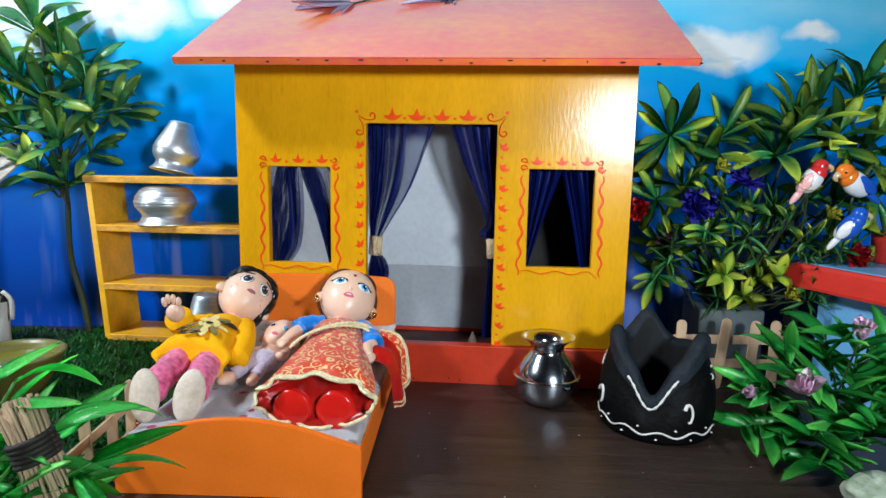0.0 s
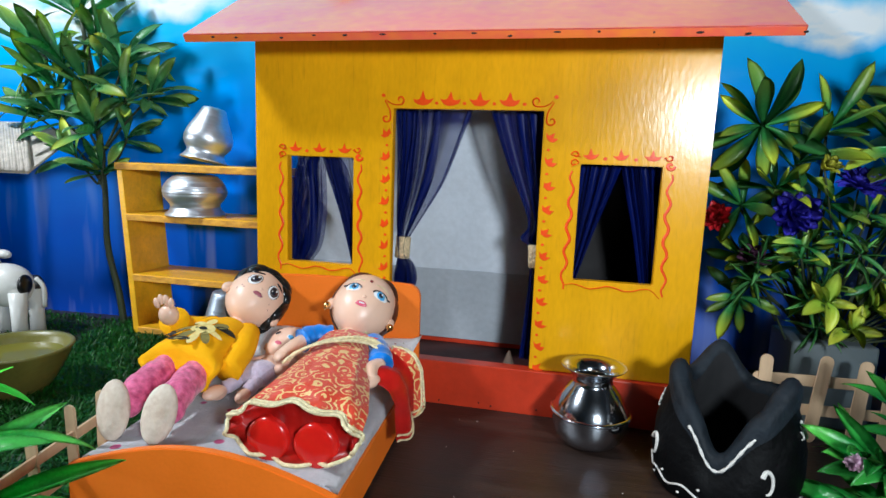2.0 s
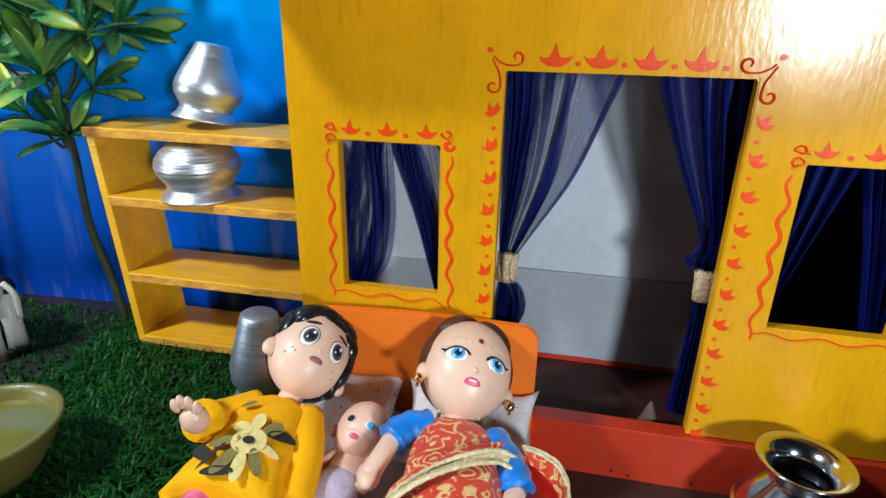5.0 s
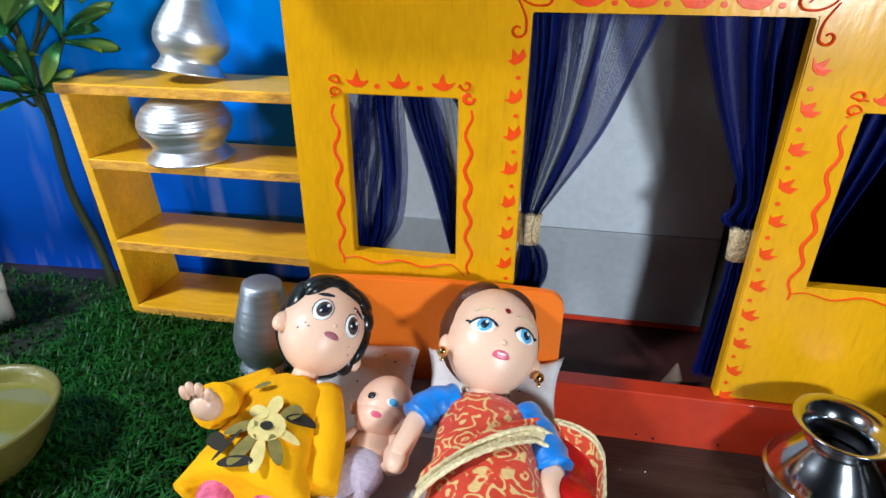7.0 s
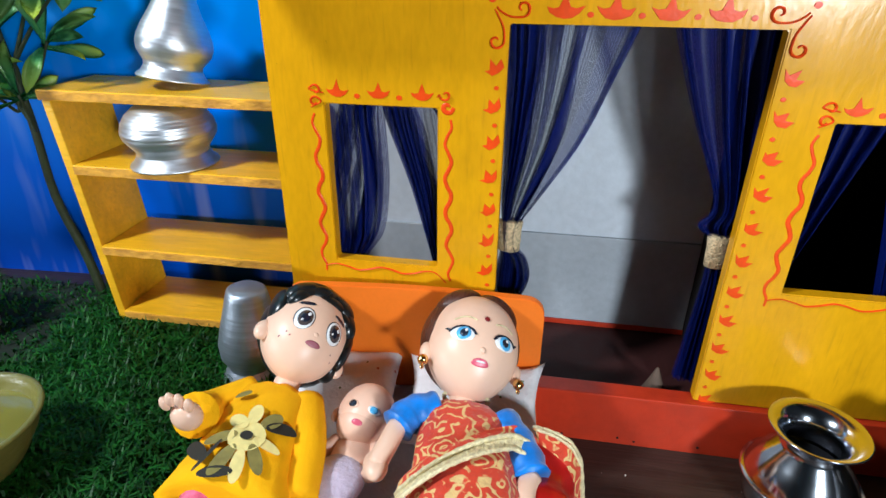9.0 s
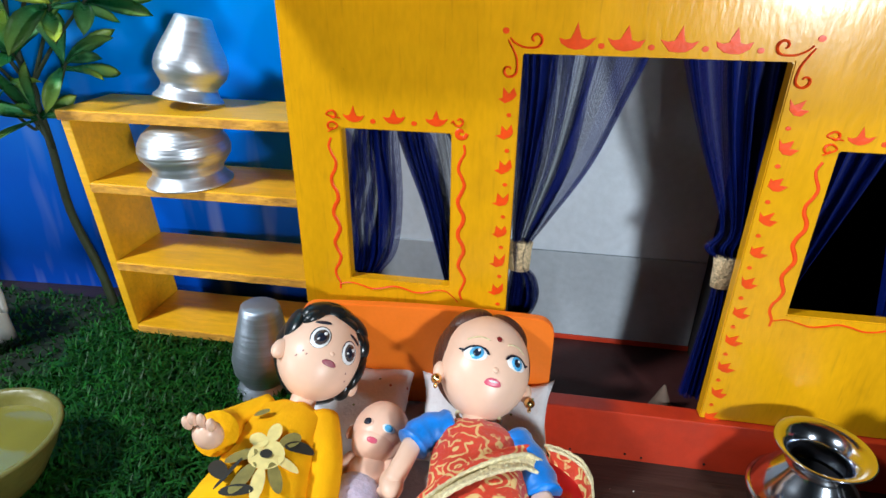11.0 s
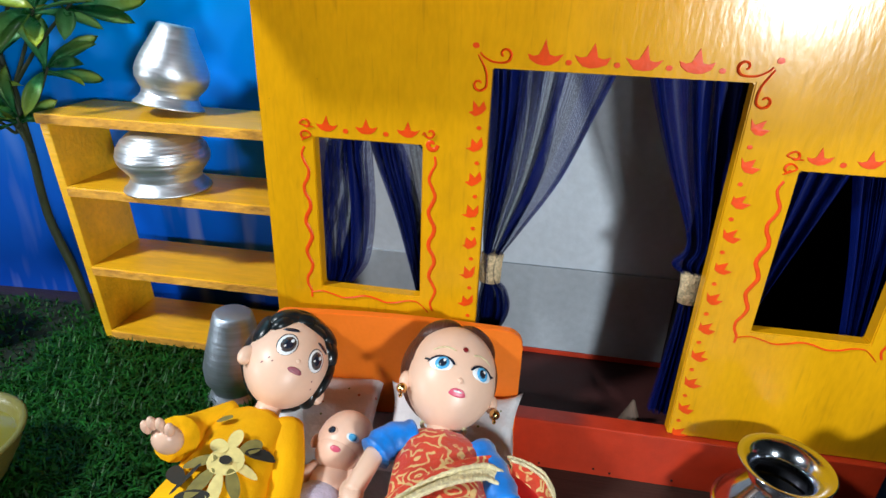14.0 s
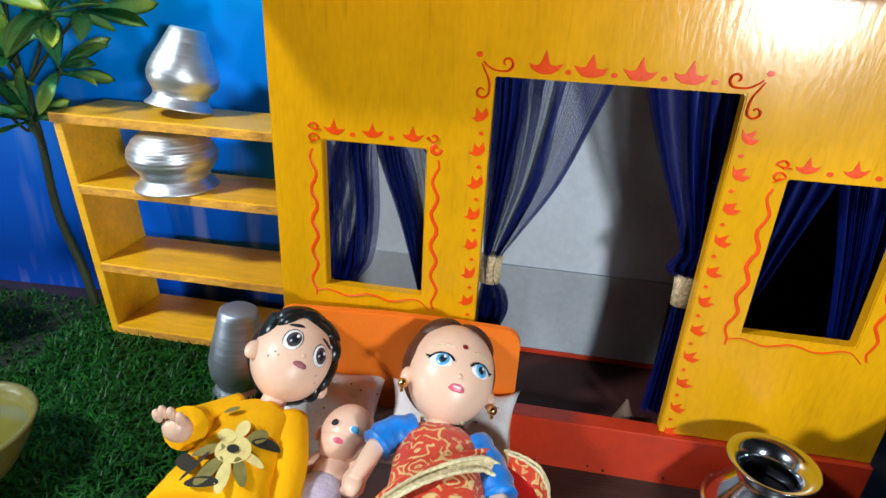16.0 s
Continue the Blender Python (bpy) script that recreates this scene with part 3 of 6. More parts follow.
front = part("front_wall", pierced_wall(), YELLOW, house, "glossy yellow painted front board", smooth=False)
part("corner_post", box((HX0, 0.0125, 0.0), (HX0 + 0.010, 0.024, HTOP), 0.001), YELLOW, house, smooth=False)
part("side_wall", box((HX1 - 0.010, 0.0125, 0.0), (HX1, 0.165, HTOP), 0.001), YELLOW, house, smooth=False)
# added unseen boards, near-black in place of the shade behind the right window
part("partition", box((0.108, 0.0125, 0.0362), (0.1125, 0.1345, HTOP - 0.0305)), SHADE_LINING, house, "dark board added to shade the room behind the right window", smooth=False)
part("back_shade_lining", box((0.1128, 0.1325, 0.0422), (HX1 - 0.013, 0.1347, HTOP - 0.031)), SHADE_LINING, house, smooth=False)
part("back_wall", box((HX0 - 0.010, 0.135, 0.024), (HX1 - 0.0105, 0.145, HTOP), 0.0), WHITE_WALL, house, "white inner back wall", smooth=False)
part("lower_back_board", box((HX0 - 0.010, 0.1315, 0.0425), (0.1075, 0.1348, 0.145), 0.0006), GREY_BOARD, house, "grey lower board of the inner back wall", smooth=False)
part("ceiling_board", box((HX0 + 0.0105, 0.0125, HTOP - 0.03), (HX1 - 0.0105, 0.1345, HTOP - 0.02)), WHITE_WALL, house, smooth=False)
# lining coloured near-black to keep that side of the room in shade
part("side_shade_lining", box((HX1 - 0.0125, 0.0125, 0.0362), (HX1 - 0.0103, 0.1345, HTOP - 0.031)), SHADE_LINING, house, smooth=False)
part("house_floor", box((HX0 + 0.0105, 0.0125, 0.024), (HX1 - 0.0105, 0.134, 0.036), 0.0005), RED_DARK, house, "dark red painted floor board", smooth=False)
part("inner_skirting", box((HX0 + 0.013, 0.131, 0.0362), (HX1 - 0.013, 0.1347, 0.042), 0.0006), RED_PLINTH, house, smooth=False)
plinth = part("plinth", box((HX0, -0.006, 0.0), (HX1, 0.012, 0.0555), 0.0012), RED_PLINTH, house, "red painted plinth board with nail heads", smooth=False)
for x in (-0.02, 0.03, 0.045, 0.1, 0.17):
    part("nail", lathe([(0.0, -0.0004), (0.0011, -0.0003), (0.0011, 0.0006)], 8, m=pose(x, -0.0062, 0.007 + 0.002 * math.sin(x * 90), 90, 0, 0)), SOOT, plinth)


def roof_board():
    s = math.radians(31)
    e, n = Vector((0, math.cos(s), math.sin(s))), Vector((0, -math.sin(s), math.cos(s)))
    bm = box((-0.3195, 0, 0), (0.3215, 0.325, 0.0095), 0.0012)
    bmesh.ops.transform(bm, matrix=Matrix(((1, 0, 0, 0), (0, e.y, n.y, -0.068), (0, e.z, n.z, 0.4235), (0, 0, 0, 1))), verts=bm.verts)
    for f in bm.faces:
        f.material_index = 0 if f.calc_center_median().z > 0.44 and f.normal.z > 0.5 or f.normal.z < -0.5 else 1
    return bm


roof = part("roof", roof_board(), (RED_ROOF, RED_EDGE), house, "sloping red glossy roof board with chipped edge", smooth=False)
for i in range(15):
    x = -0.29 + 0.043 * i + random.uniform(-0.012, 0.012)
    part("chip", blob((x, -0.0712, 0.4275 + random.uniform(-0.002, 0.002)), (random.uniform(0.001, 0.004), 0.0008, 0.0011), seg=8, rings=6), SOOT, roof)
part("gable", box((HX1 - 0.010, 0.013, HTOP + 0.0005), (HX1, 0.164, 0.455)), YELLOW, house, smooth=False)


# painted border of the openings: boats, dots, scrolls and wavy lines, thin raised paint
def flat_paint(outline, x, z, size=1.0, turn=0.0, up=0.0005):
    c, s = math.cos(turn), math.sin(turn)
    pts = [(x + size * (px * c - pz * s), z + size * (px * s + pz * c)) for px, pz in outline]
    bm = bmesh.new()
    a = [bm.verts.new((px, -0.00005, pz)) for px, pz in pts]
    b = [bm.verts.new((px + (x - px) * 0.03, -up, pz + (z - pz) * 0.03)) for px, pz in pts]
    n = len(a)
    for i in range(n):
        bm.faces.new((a[i], a[(i + 1) % n], b[(i + 1) % n], b[i]))
    mid = bm.verts.new((x + size * 0.2 * s, -up * 1.1, z - size * 0.2 * c))
    for i in range(n):
        bm.faces.new((b[i], b[(i + 1) % n], mid))
    bmesh.ops.recalc_face_normals(bm, faces=bm.faces)
    return bm


LAMP_SHAPE = [(-1.0, 0.12), (-0.62, 0.02), (-0.30, 0.10), (-0.16, 0.45), (0.02, 0.92), (0.16, 0.50), (0.30, 0.12), (0.62, 0.05), (1.05, 0.20), (0.80, -0.22), (0.42, -0.46), (0.0, -0.52), (-0.45, -0.44), (-0.82, -0.18)]
PETAL_SHAPE = [(-0.9, 0.1), (-0.45, 0.02), (-0.05, 0.85), (0.25, 0.15), (0.9, 0.55), (0.75, -0.2), (0.3, -0.5), (-0.35, -0.5)]


def dot_shape(k=10):
    return [(math.cos(2 * math.pi * i / k), math.sin(2 * math.pi * i / k) * 0.85) for i in range(k)]


def stroke(points, width):
    pts = smooth_path([(x, -0.0001, z) for x, z in points], 5)
    n = len(pts)
    return tube(pts, [width * (0.55 + 0.45 * math.sin(math.pi * min(1, (i + 0.6) / n))) for i in range(n)], 6, flat=0.45)


def scroll(x, z, size, start, hand_sign, width, tail):
    """A curl with a straight tail."""
    pts = [(x + tail[0], z + tail[1])]
    for i in range(9):
        a = start + hand_sign * i * 0.75
        r = size * (1 - i / 10.5)
        pts.append((x + r * math.cos(a), z + r * math.sin(a)))
    return stroke(pts, width)


def curl(x, z, size, start, turn_sign, width, tail):
    """A curved tail that runs into a spiral."""
    pts = list(tail)
    for i in range(9):
        a, r = start + turn_sign * i * 0.72, size * (1 - i / 11)
        pts.append((x + r * math.cos(a), z + r * math.sin(a)))
    return stroke(pts, width)


def border(opening, lamps, side_waves, bottom_wave, size):
    x0, x1, z0, z1 = opening
    w = x1 - x0
    first, step = (0.197 * w, 0.194 * w) if lamps > 3 else (0.125 * w, 0.365 * w)
    for i in range(lamps):
        cx = x0 + first + step * i + random.uniform(-0.001, 0.001)
        part("painted_lamp_motif", flat_paint([(a * random.uniform(0.93, 1.07), b * random.uniform(0.92, 1.08)) for a, b in LAMP_SHAPE], cx, z1 + 0.0098, size, random.uniform(-0.08, 0.08)), MOTIF, front, smooth=False)
        if i < lamps - 1 or lamps > 3:
            part("painted_dot", flat_paint(dot_shape(), cx + step * 0.50, z1 + 0.0066, 0.0023), MOTIF, front, smooth=False)
    for sx, s in ((x0, -1), (x1, 1)):
        if lamps > 3:
            part("painted_scroll", curl(sx - s * 0.0085, z1 + 0.0100, 0.0056, -math.pi / 2, -s, 0.0022, [(sx + s * 0.0090, z1 + 0.0105), (sx + s * 0.0060, z1 + 0.0075), (sx - s * 0.0005, z1 + 0.0045)]), MOTIF, front, smooth=False)
            part("painted_scroll", curl(sx + s * 0.0088, z1 - 0.0115, 0.0056, math.pi if s > 0 else 0.0, s, 0.0022, [(sx + s * 0.0105, z1 + 0.0090), (sx + s * 0.0075, z1 + 0.0040), (sx + s * 0.0040, z1 - 0.0030)]), MOTIF, front, smooth=False)
        else:
            part("painted_scroll", scroll(sx + s * 0.006, z1 + 0.010, 0.0046, math.pi, s, 0.0019, (-s * 0.006, -0.002)), MOTIF, front, smooth=False)
            part("painted_scroll", scroll(sx + s * 0.0075, z1 + 0.001, 0.0048, 0, -s, 0.0019, (s * 0.003, -0.004)), MOTIF, front, smooth=False)
        if lamps > 3:
            part("painted_dot", flat_paint(dot_shape(), sx + s * 0.0125, z1 + 0.0150, 0.0025), MOTIF, front, smooth=False)
        if side_waves:
            n = 21
            pts = [(sx + s * (0.0085 + 0.0026 * math.sin(i * 1.45 + (0.6 if s > 0 else 0.0)) + (0.004 * (i / n) ** 3)), z1 - 0.008 - (z1 - z0 + 0.004) * i / n) for i in range(n + 1)]
            part("painted_wave", stroke(pts, 0.0017), MOTIF, front, smooth=False)
        else:
            n = 11
            for i in range(n):
                zz = z1 - 0.030 - (z1 - z0 - 0.028) * i / (n - 1) * 0.985
                part("painted_petal", flat_paint([(a * random.uniform(0.85, 1.15), b * random.uniform(0.9, 1.1)) for a, b in PETAL_SHAPE], sx + s * 0.0092, zz, 0.0082, -0.7 if s > 0 else 0.4), MOTIF, front, smooth=False)
                if i < n - 1:
                    part("painted_dot", flat_paint(dot_shape(8), sx + s * 0.0070, zz - 0.0135, 0.0019), MOTIF, front, smooth=False)
    if bottom_wave:
        n = 11
        pts = [(x0 - 0.010 + (w + 0.018) * i / n, z0 - 0.0068 + 0.0022 * math.sin(i * 1.5) - (0.006 if i == n else 0)) for i in range(n + 1)]
        part("painted_wave", stroke(pts, 0.0016), MOTIF, front, smooth=False)


border(DOOR, 4, False, False, 0.0122)
border(WIN1, 3, True, True, 0.0088)
border(WIN2, 3, True, True, 0.0088)


def curtain(label, stations, folds, y, tie=None):
    """A gathered net. Stations are (height, one edge, other edge); folds are (place across at top, middle and foot, half widths there, layers)."""
    line = smooth_path([(a, b, z) for z, a, b in stations], 8)
    n = len(line) - 1
    bm = bmesh.new()

    def sheet(place, half, lift, ripples, phase):
        cols = max(4, int(120 * max(half)))
        grid = []
        for j, p in enumerate(line):
            t = j / n
            k = min(1.0, t * 2), max(0.0, t * 2 - 1)
            c = place[0] + (place[1] - place[0]) * k[0] + (place[2] - place[1]) * k[1]
            h = half[0] + (half[1] - half[0]) * k[0] + (half[2] - half[1]) * k[1]
            w = p.y - p.x
            row = []
            for i in range(cols + 1):
                u = min(1.0, max(0.0, c - h + 2 * h * i / cols))
                ph = ripples * 2 * math.pi * u + phase + 1.2 * math.sin(2.6 * t + 3 * u)
                row.append(bm.verts.new((p.x + w * u + 0.05 * w * math.sin(ph) * min(1, 4 * u) * min(1, 4 - 4 * u), y - lift + 0.004 * math.cos(ph) * min(1, 0.3 + w / 0.06), p.z + 0.0012 * math.sin(9 * u + phase))))
            grid.append(row)
        for a, b in zip(grid, grid[1:]):
            for i in range(cols):
                bm.faces.new((a[i], a[i + 1], b[i + 1], b[i]))

    sheet((0.5, 0.5, 0.5), (0.5, 0.5, 0.5), 0.0, 3.0, 0.4)
    for i, (place, half, layers) in enumerate(folds):
        for k in range(layers):
            g = 1 - 0.16 * k
            sheet(place, [h * g for h in half], 0.0013 * (k + 1) + 0.0002 * i, 4.0 + k, i + 1.9 * k)
    ob = thing("curtain", label, "curtain", group="net curtains of the toy house")
    part("net", bm, TULLE, ob)
    if tie:
        cx, cz, hw, lean = tie
        prof = [(hw * 0.86, -0.0145), (hw, -0.0138), (hw * 1.0, -0.005), (hw * 0.96, 0.004), (hw * 1.02, 0.0128), (hw * 0.88, 0.0138)]
        part("tie_band", lathe(prof, 28, m=pose(cx, y, cz, 0, lean, 0) @ Matrix.Diagonal((1, 0.72, 1, 1))), GOLD_TIE, ob, "pale gold tie band")
    return ob


TIED = "navy net door curtain tied back with a gold band"
DRAWN = "sheer navy net window curtain drawn to one side"
curtain(TIED, [(0.374, -0.100, 0.006), (0.330, -0.094, -0.010), (0.275, -0.092, -0.031), (0.225, -0.091, -0.060), (0.200, -0.089, -0.074), (0.180, -0.088, -0.075), (0.168, -0.090, -0.066), (0.150, -0.093, -0.062), (0.132, -0.092, -0.068), (0.122, -0.088, -0.078)],
        [((0.17, 0.25, 0.40), (0.15, 0.23, 0.36), 5), ((0.56, 0.78, 0.62), (0.04, 0.10, 0.28), 4), ((0.965, 0.965, 0.90), (0.03, 0.035, 0.09), 2), ((0.40, 0.48, 0.50), (0.02, 0.03, 0.05), 2)], 0.026, (-0.0815, 0.190, 0.0098, 3))
curtain(TIED, [(0.374, 0.020, 0.104), (0.351, 0.026, 0.101), (0.299, 0.046, 0.100), (0.232, 0.075, 0.098), (0.211, 0.067, 0.098), (0.200, 0.078, 0.096), (0.180, 0.080, 0.096), (0.150, 0.080, 0.100), (0.060, 0.074, 0.105)],
        [((0.80, 0.72, 0.60), (0.20, 0.30, 0.42), 3), ((0.48, 0.44, 0.40), (0.05, 0.06, 0.20), 3), ((0.08, 0.06, 0.10), (0.03, 0.035, 0.10), 2)], 0.026, (0.087, 0.190, 0.0095, -4))
curtain(DRAWN, [(0.314, -0.236, -0.183), (0.290, -0.236, -0.187), (0.234, -0.236, -0.185), (0.186, -0.235, -0.191), (0.162, -0.234, -0.206), (0.150, -0.233, -0.210)],
        [((0.82, 0.64, 0.48), (0.15, 0.15, 0.25), 5), ((0.68, 0.20, 0.10), (0.04, 0.045, 0.07), 3), ((0.76, 0.40, 0.24), (0.04, 0.045, 0.08), 3), ((0.55, 0.05, 0.05), (0.10, 0.05, 0.05), 3), ((0.90, 0.86, 0.78), (0.02, 0.03, 0.06), 2)], 0.021)
curtain(DRAWN, [(0.314, -0.191, -0.130), (0.286, -0.187, -0.130), (0.227, -0.166, -0.130), (0.152, -0.146, -0.130)],
        [((0.16, 0.30, 0.50), (0.17, 0.28, 0.50), 4), ((0.55, 0.88, 0.95), (0.03, 0.04, 0.05), 2), ((0.72, 0.96, 0.97), (0.03, 0.03, 0.03), 2)], 0.022)
curtain(DRAWN, [(0.316, 0.122, 0.184), (0.290, 0.122, 0.175), (0.230, 0.122, 0.155), (0.155, 0.122, 0.132)],
        [((0.5, 0.5, 0.5), (0.5, 0.5, 0.5), 2), ((0.86, 0.82, 0.7), (0.10, 0.14, 0.3), 2)], 0.021)
curtain(DRAWN, [(0.316, 0.174, 0.230), (0.290, 0.180, 0.230), (0.230, 0.195, 0.230), (0.155, 0.210, 0.230)],
        [((0.5, 0.5, 0.5), (0.5, 0.5, 0.5), 2), ((0.25, 0.3, 0.4), (0.14, 0.2, 0.3), 2)], 0.022)
solo("small_cone", lathe([(0.0125, 0.0), (0.0120, 0.002), (0.0065, 0.016), (0.0012, 0.031), (0.0, 0.0315)], 24), BARE_CONE, "small dull brown cone inside the doorway", "cone", at=pose(0.061, 0.026, 0.0362))


# ---- shelf and pots ----
shelf = thing("open_shelf", "yellow painted wooden open shelf with four boards", "shelf")
LEAN = Matrix(((1, 0, -0.070, 0.0188), (0, 1, 0, 0), (0, 0, 1, 0), (0, 0, 0, 1)))  # the free side leans inwards at its foot
part("side_panel", box((-0.5625, 0.088, 0.0), (-0.5525, 0.172, 0.2695), 0.0012, m=LEAN), YELLOW_SHELF, shelf, smooth=False)
part("side_panel", box((-0.296, 0.088, 0.0), (-0.286, 0.172, 0.268), 0.0012), YELLOW_SHELF, shelf, smooth=False)
for i, (z, x0) in enumerate(((0.2700, -0.5645), (0.192, -0.5472), (0.097, -0.5405), (0.012, -0.5345))):
    x1 = -0.284 if i == 0 else -0.2965
    b = part("shelf_board", box((x0, 0.086, z), (x1, 0.172, z + 0.011), 0.0012), YELLOW_SHELF, shelf, smooth=False)
    bm = bmesh.new()
    n = 60
    top, bot = [], []
    for k in range(n + 1):
        x = x0 + 0.001 + (x1 - x0 - 0.002) * k / n
        d = noise.noise(Vector((x * 60, i * 7, 0))) * 0.0012
        top.append(bm.verts.new((x, 0.0850 + d * 0.5, z + 0.0094 + d)))
        bot.append(bm.verts.new((x, 0.0851 - d * 0.4, z + 0.0010 + d)))
    back = [bm.verts.new((v.co.x, 0.0868, v.co.z)) for v in top], [bm.verts.new((v.co.x, 0.0868, v.co.z)) for v in bot]
    for k in range(n):
        bm.faces.new((bot[k], bot[k + 1], top[k + 1], top[k]))
        bm.faces.new((top[k], top[k + 1], back[0][k + 1], back[0][k]))
        bm.faces.new((bot[k + 1], bot[k], back[1][k], back[1][k + 1]))
    part("raw_edge", bm, BARE, b, "worn raw board edge", smooth=False)


def dent(bm, amount, scale, seed):
    for v in bm.verts:
        d = noise.noise(v.co * scale + Vector((seed, 0, 0))) * amount
        r = Vector((v.co.x, v.co.y, 0))
        if r.length > 1e-5:
            v.co += r.normalized() * d
    return bm


def ribbed(profile, z0, z1, pitch, depth):
    """Turn the stretch of a profile between two heights into fine rings."""
    out = []
    for (r0, a), (r1, b) in zip(profile, profile[1:]):
        steps = max(1, int(abs(b - a) / pitch * 4)) if z0 <= min(a, b) and max(a, b) <= z1 else 1
        for k in range(steps):
            t = k / steps
            z = a + (b - a) * t
            out.append((r0 + (r1 - r0) * t + (depth * math.sin(2 * math.pi * z / pitch) if steps > 1 else 0), z))
    return out + [profile[-1]]


tall = [(0.0, 0.098), (0.0185, 0.098), (0.0210, 0.0965), (0.0230, 0.091), (0.0300, 0.076), (0.0375, 0.061), (0.0425, 0.048), (0.0438, 0.040), (0.0425, 0.031), (0.0370, 0.0225), (0.0340, 0.0180), (0.0338, 0.0140), (0.0370, 0.0075), (0.0420, 0.0028), (0.0428, 0.0012), (0.0420, 0.0002), (0.0385, 0.0028), (0.0325, 0.0100), (0.0322, 0.0180), (0.0405, 0.0380), (0.0280, 0.0740), (0.0, 0.0900)]


def water_pot(profile, split, material, label, at, dents, seed):
    ob = thing("water_pot", label, "pot", group="aluminium pots")
    ob.matrix_world = at
    part("body", dent(lathe(profile[:split + 1], 64, caps=False), dents, 36, seed), material, ob)
    part("flared_rim", dent(lathe(profile[split:], 64, caps=False), dents * 0.6, 36, seed), material, ob)


water_pot([(r * 0.83, z * 0.85) for r, z in tall], 11, ALU, "dented aluminium water pot turned upside down on the shelf", pose(-0.440, 0.131, 0.2872, -10, 8, 0), 0.0018, 3)
squat = ribbed([(0.0, 0.0640), (0.0300, 0.0640), (0.0370, 0.0620), (0.0455, 0.0555), (0.0515, 0.0470), (0.0540, 0.0385), (0.0525, 0.0310), (0.0460, 0.0225), (0.0420, 0.0175), (0.0416, 0.0135), (0.0450, 0.0072), (0.0505, 0.0026), (0.0512, 0.0012), (0.0505, 0.0002), (0.0470, 0.0028), (0.0410, 0.0090), (0.0, 0.0120)], 0.030, 0.0625, 0.0036, 0.00018)
water_pot([(r * 0.87, z * 0.97) for r, z in squat], len(squat) - 8, ALU, "squat ribbed aluminium pot turned upside down on the shelf", pose(-0.445, 0.115, 0.2032), 0.0010, 9)
third = [(0.0, 0.112), (0.022, 0.112), (0.0255, 0.110), (0.0275, 0.104), (0.032, 0.086), (0.0375, 0.064), (0.0405, 0.046), (0.038, 0.032), (0.031, 0.022), (0.029, 0.017), (0.033, 0.010), (0.039, 0.003), (0.0395, 0.0), (0.037, 0.001), (0.0, 0.004)]
water_pot([(r * 0.76, z * 0.94) for r, z in third], 9, ALU_DULL, "dull aluminium pot standing upside down on the grass", pose(-0.343, 0.022, 0.004, -3, 4, 0), 0.0008, 5)

# ---- steel pot ----
lota = thing("steel_pot", "shiny steel water pot with a flared rim", "pot", at=(0.160, -0.056, 0.0))
part("body", lathe([(0.0, 0.001), (0.022, 0.001), (0.030, 0.004), (0.0365, 0.012), (0.040, 0.024), (0.0415, 0.036), (0.0412, 0.0385), (0.036, 0.049), (0.029, 0.060), (0.0225, 0.068), (0.0205, 0.072), (0.0215, 0.077), (0.027, 0.083), (0.0335, 0.0875), (0.0345, 0.0885), (0.0335, 0.0892), (0.0265, 0.0850), (0.0200, 0.0785), (0.0188, 0.072), (0.021, 0.066), (0.034, 0.045), (0.038, 0.030), (0.03, 0.008), (0.0, 0.006)], 72, caps=False), STEEL, lota)
part("shoulder_ring", lathe([(0.0408, 0.0352), (0.0432, 0.0362), (0.0436, 0.0375), (0.0430, 0.0388), (0.0405, 0.0396)], 72, caps=False), STEEL, lota)
part("water", lathe([(0.0, 0.0500), (0.0290, 0.0500)], 40, caps=False), COW_BLACK, lota, "dark water inside")


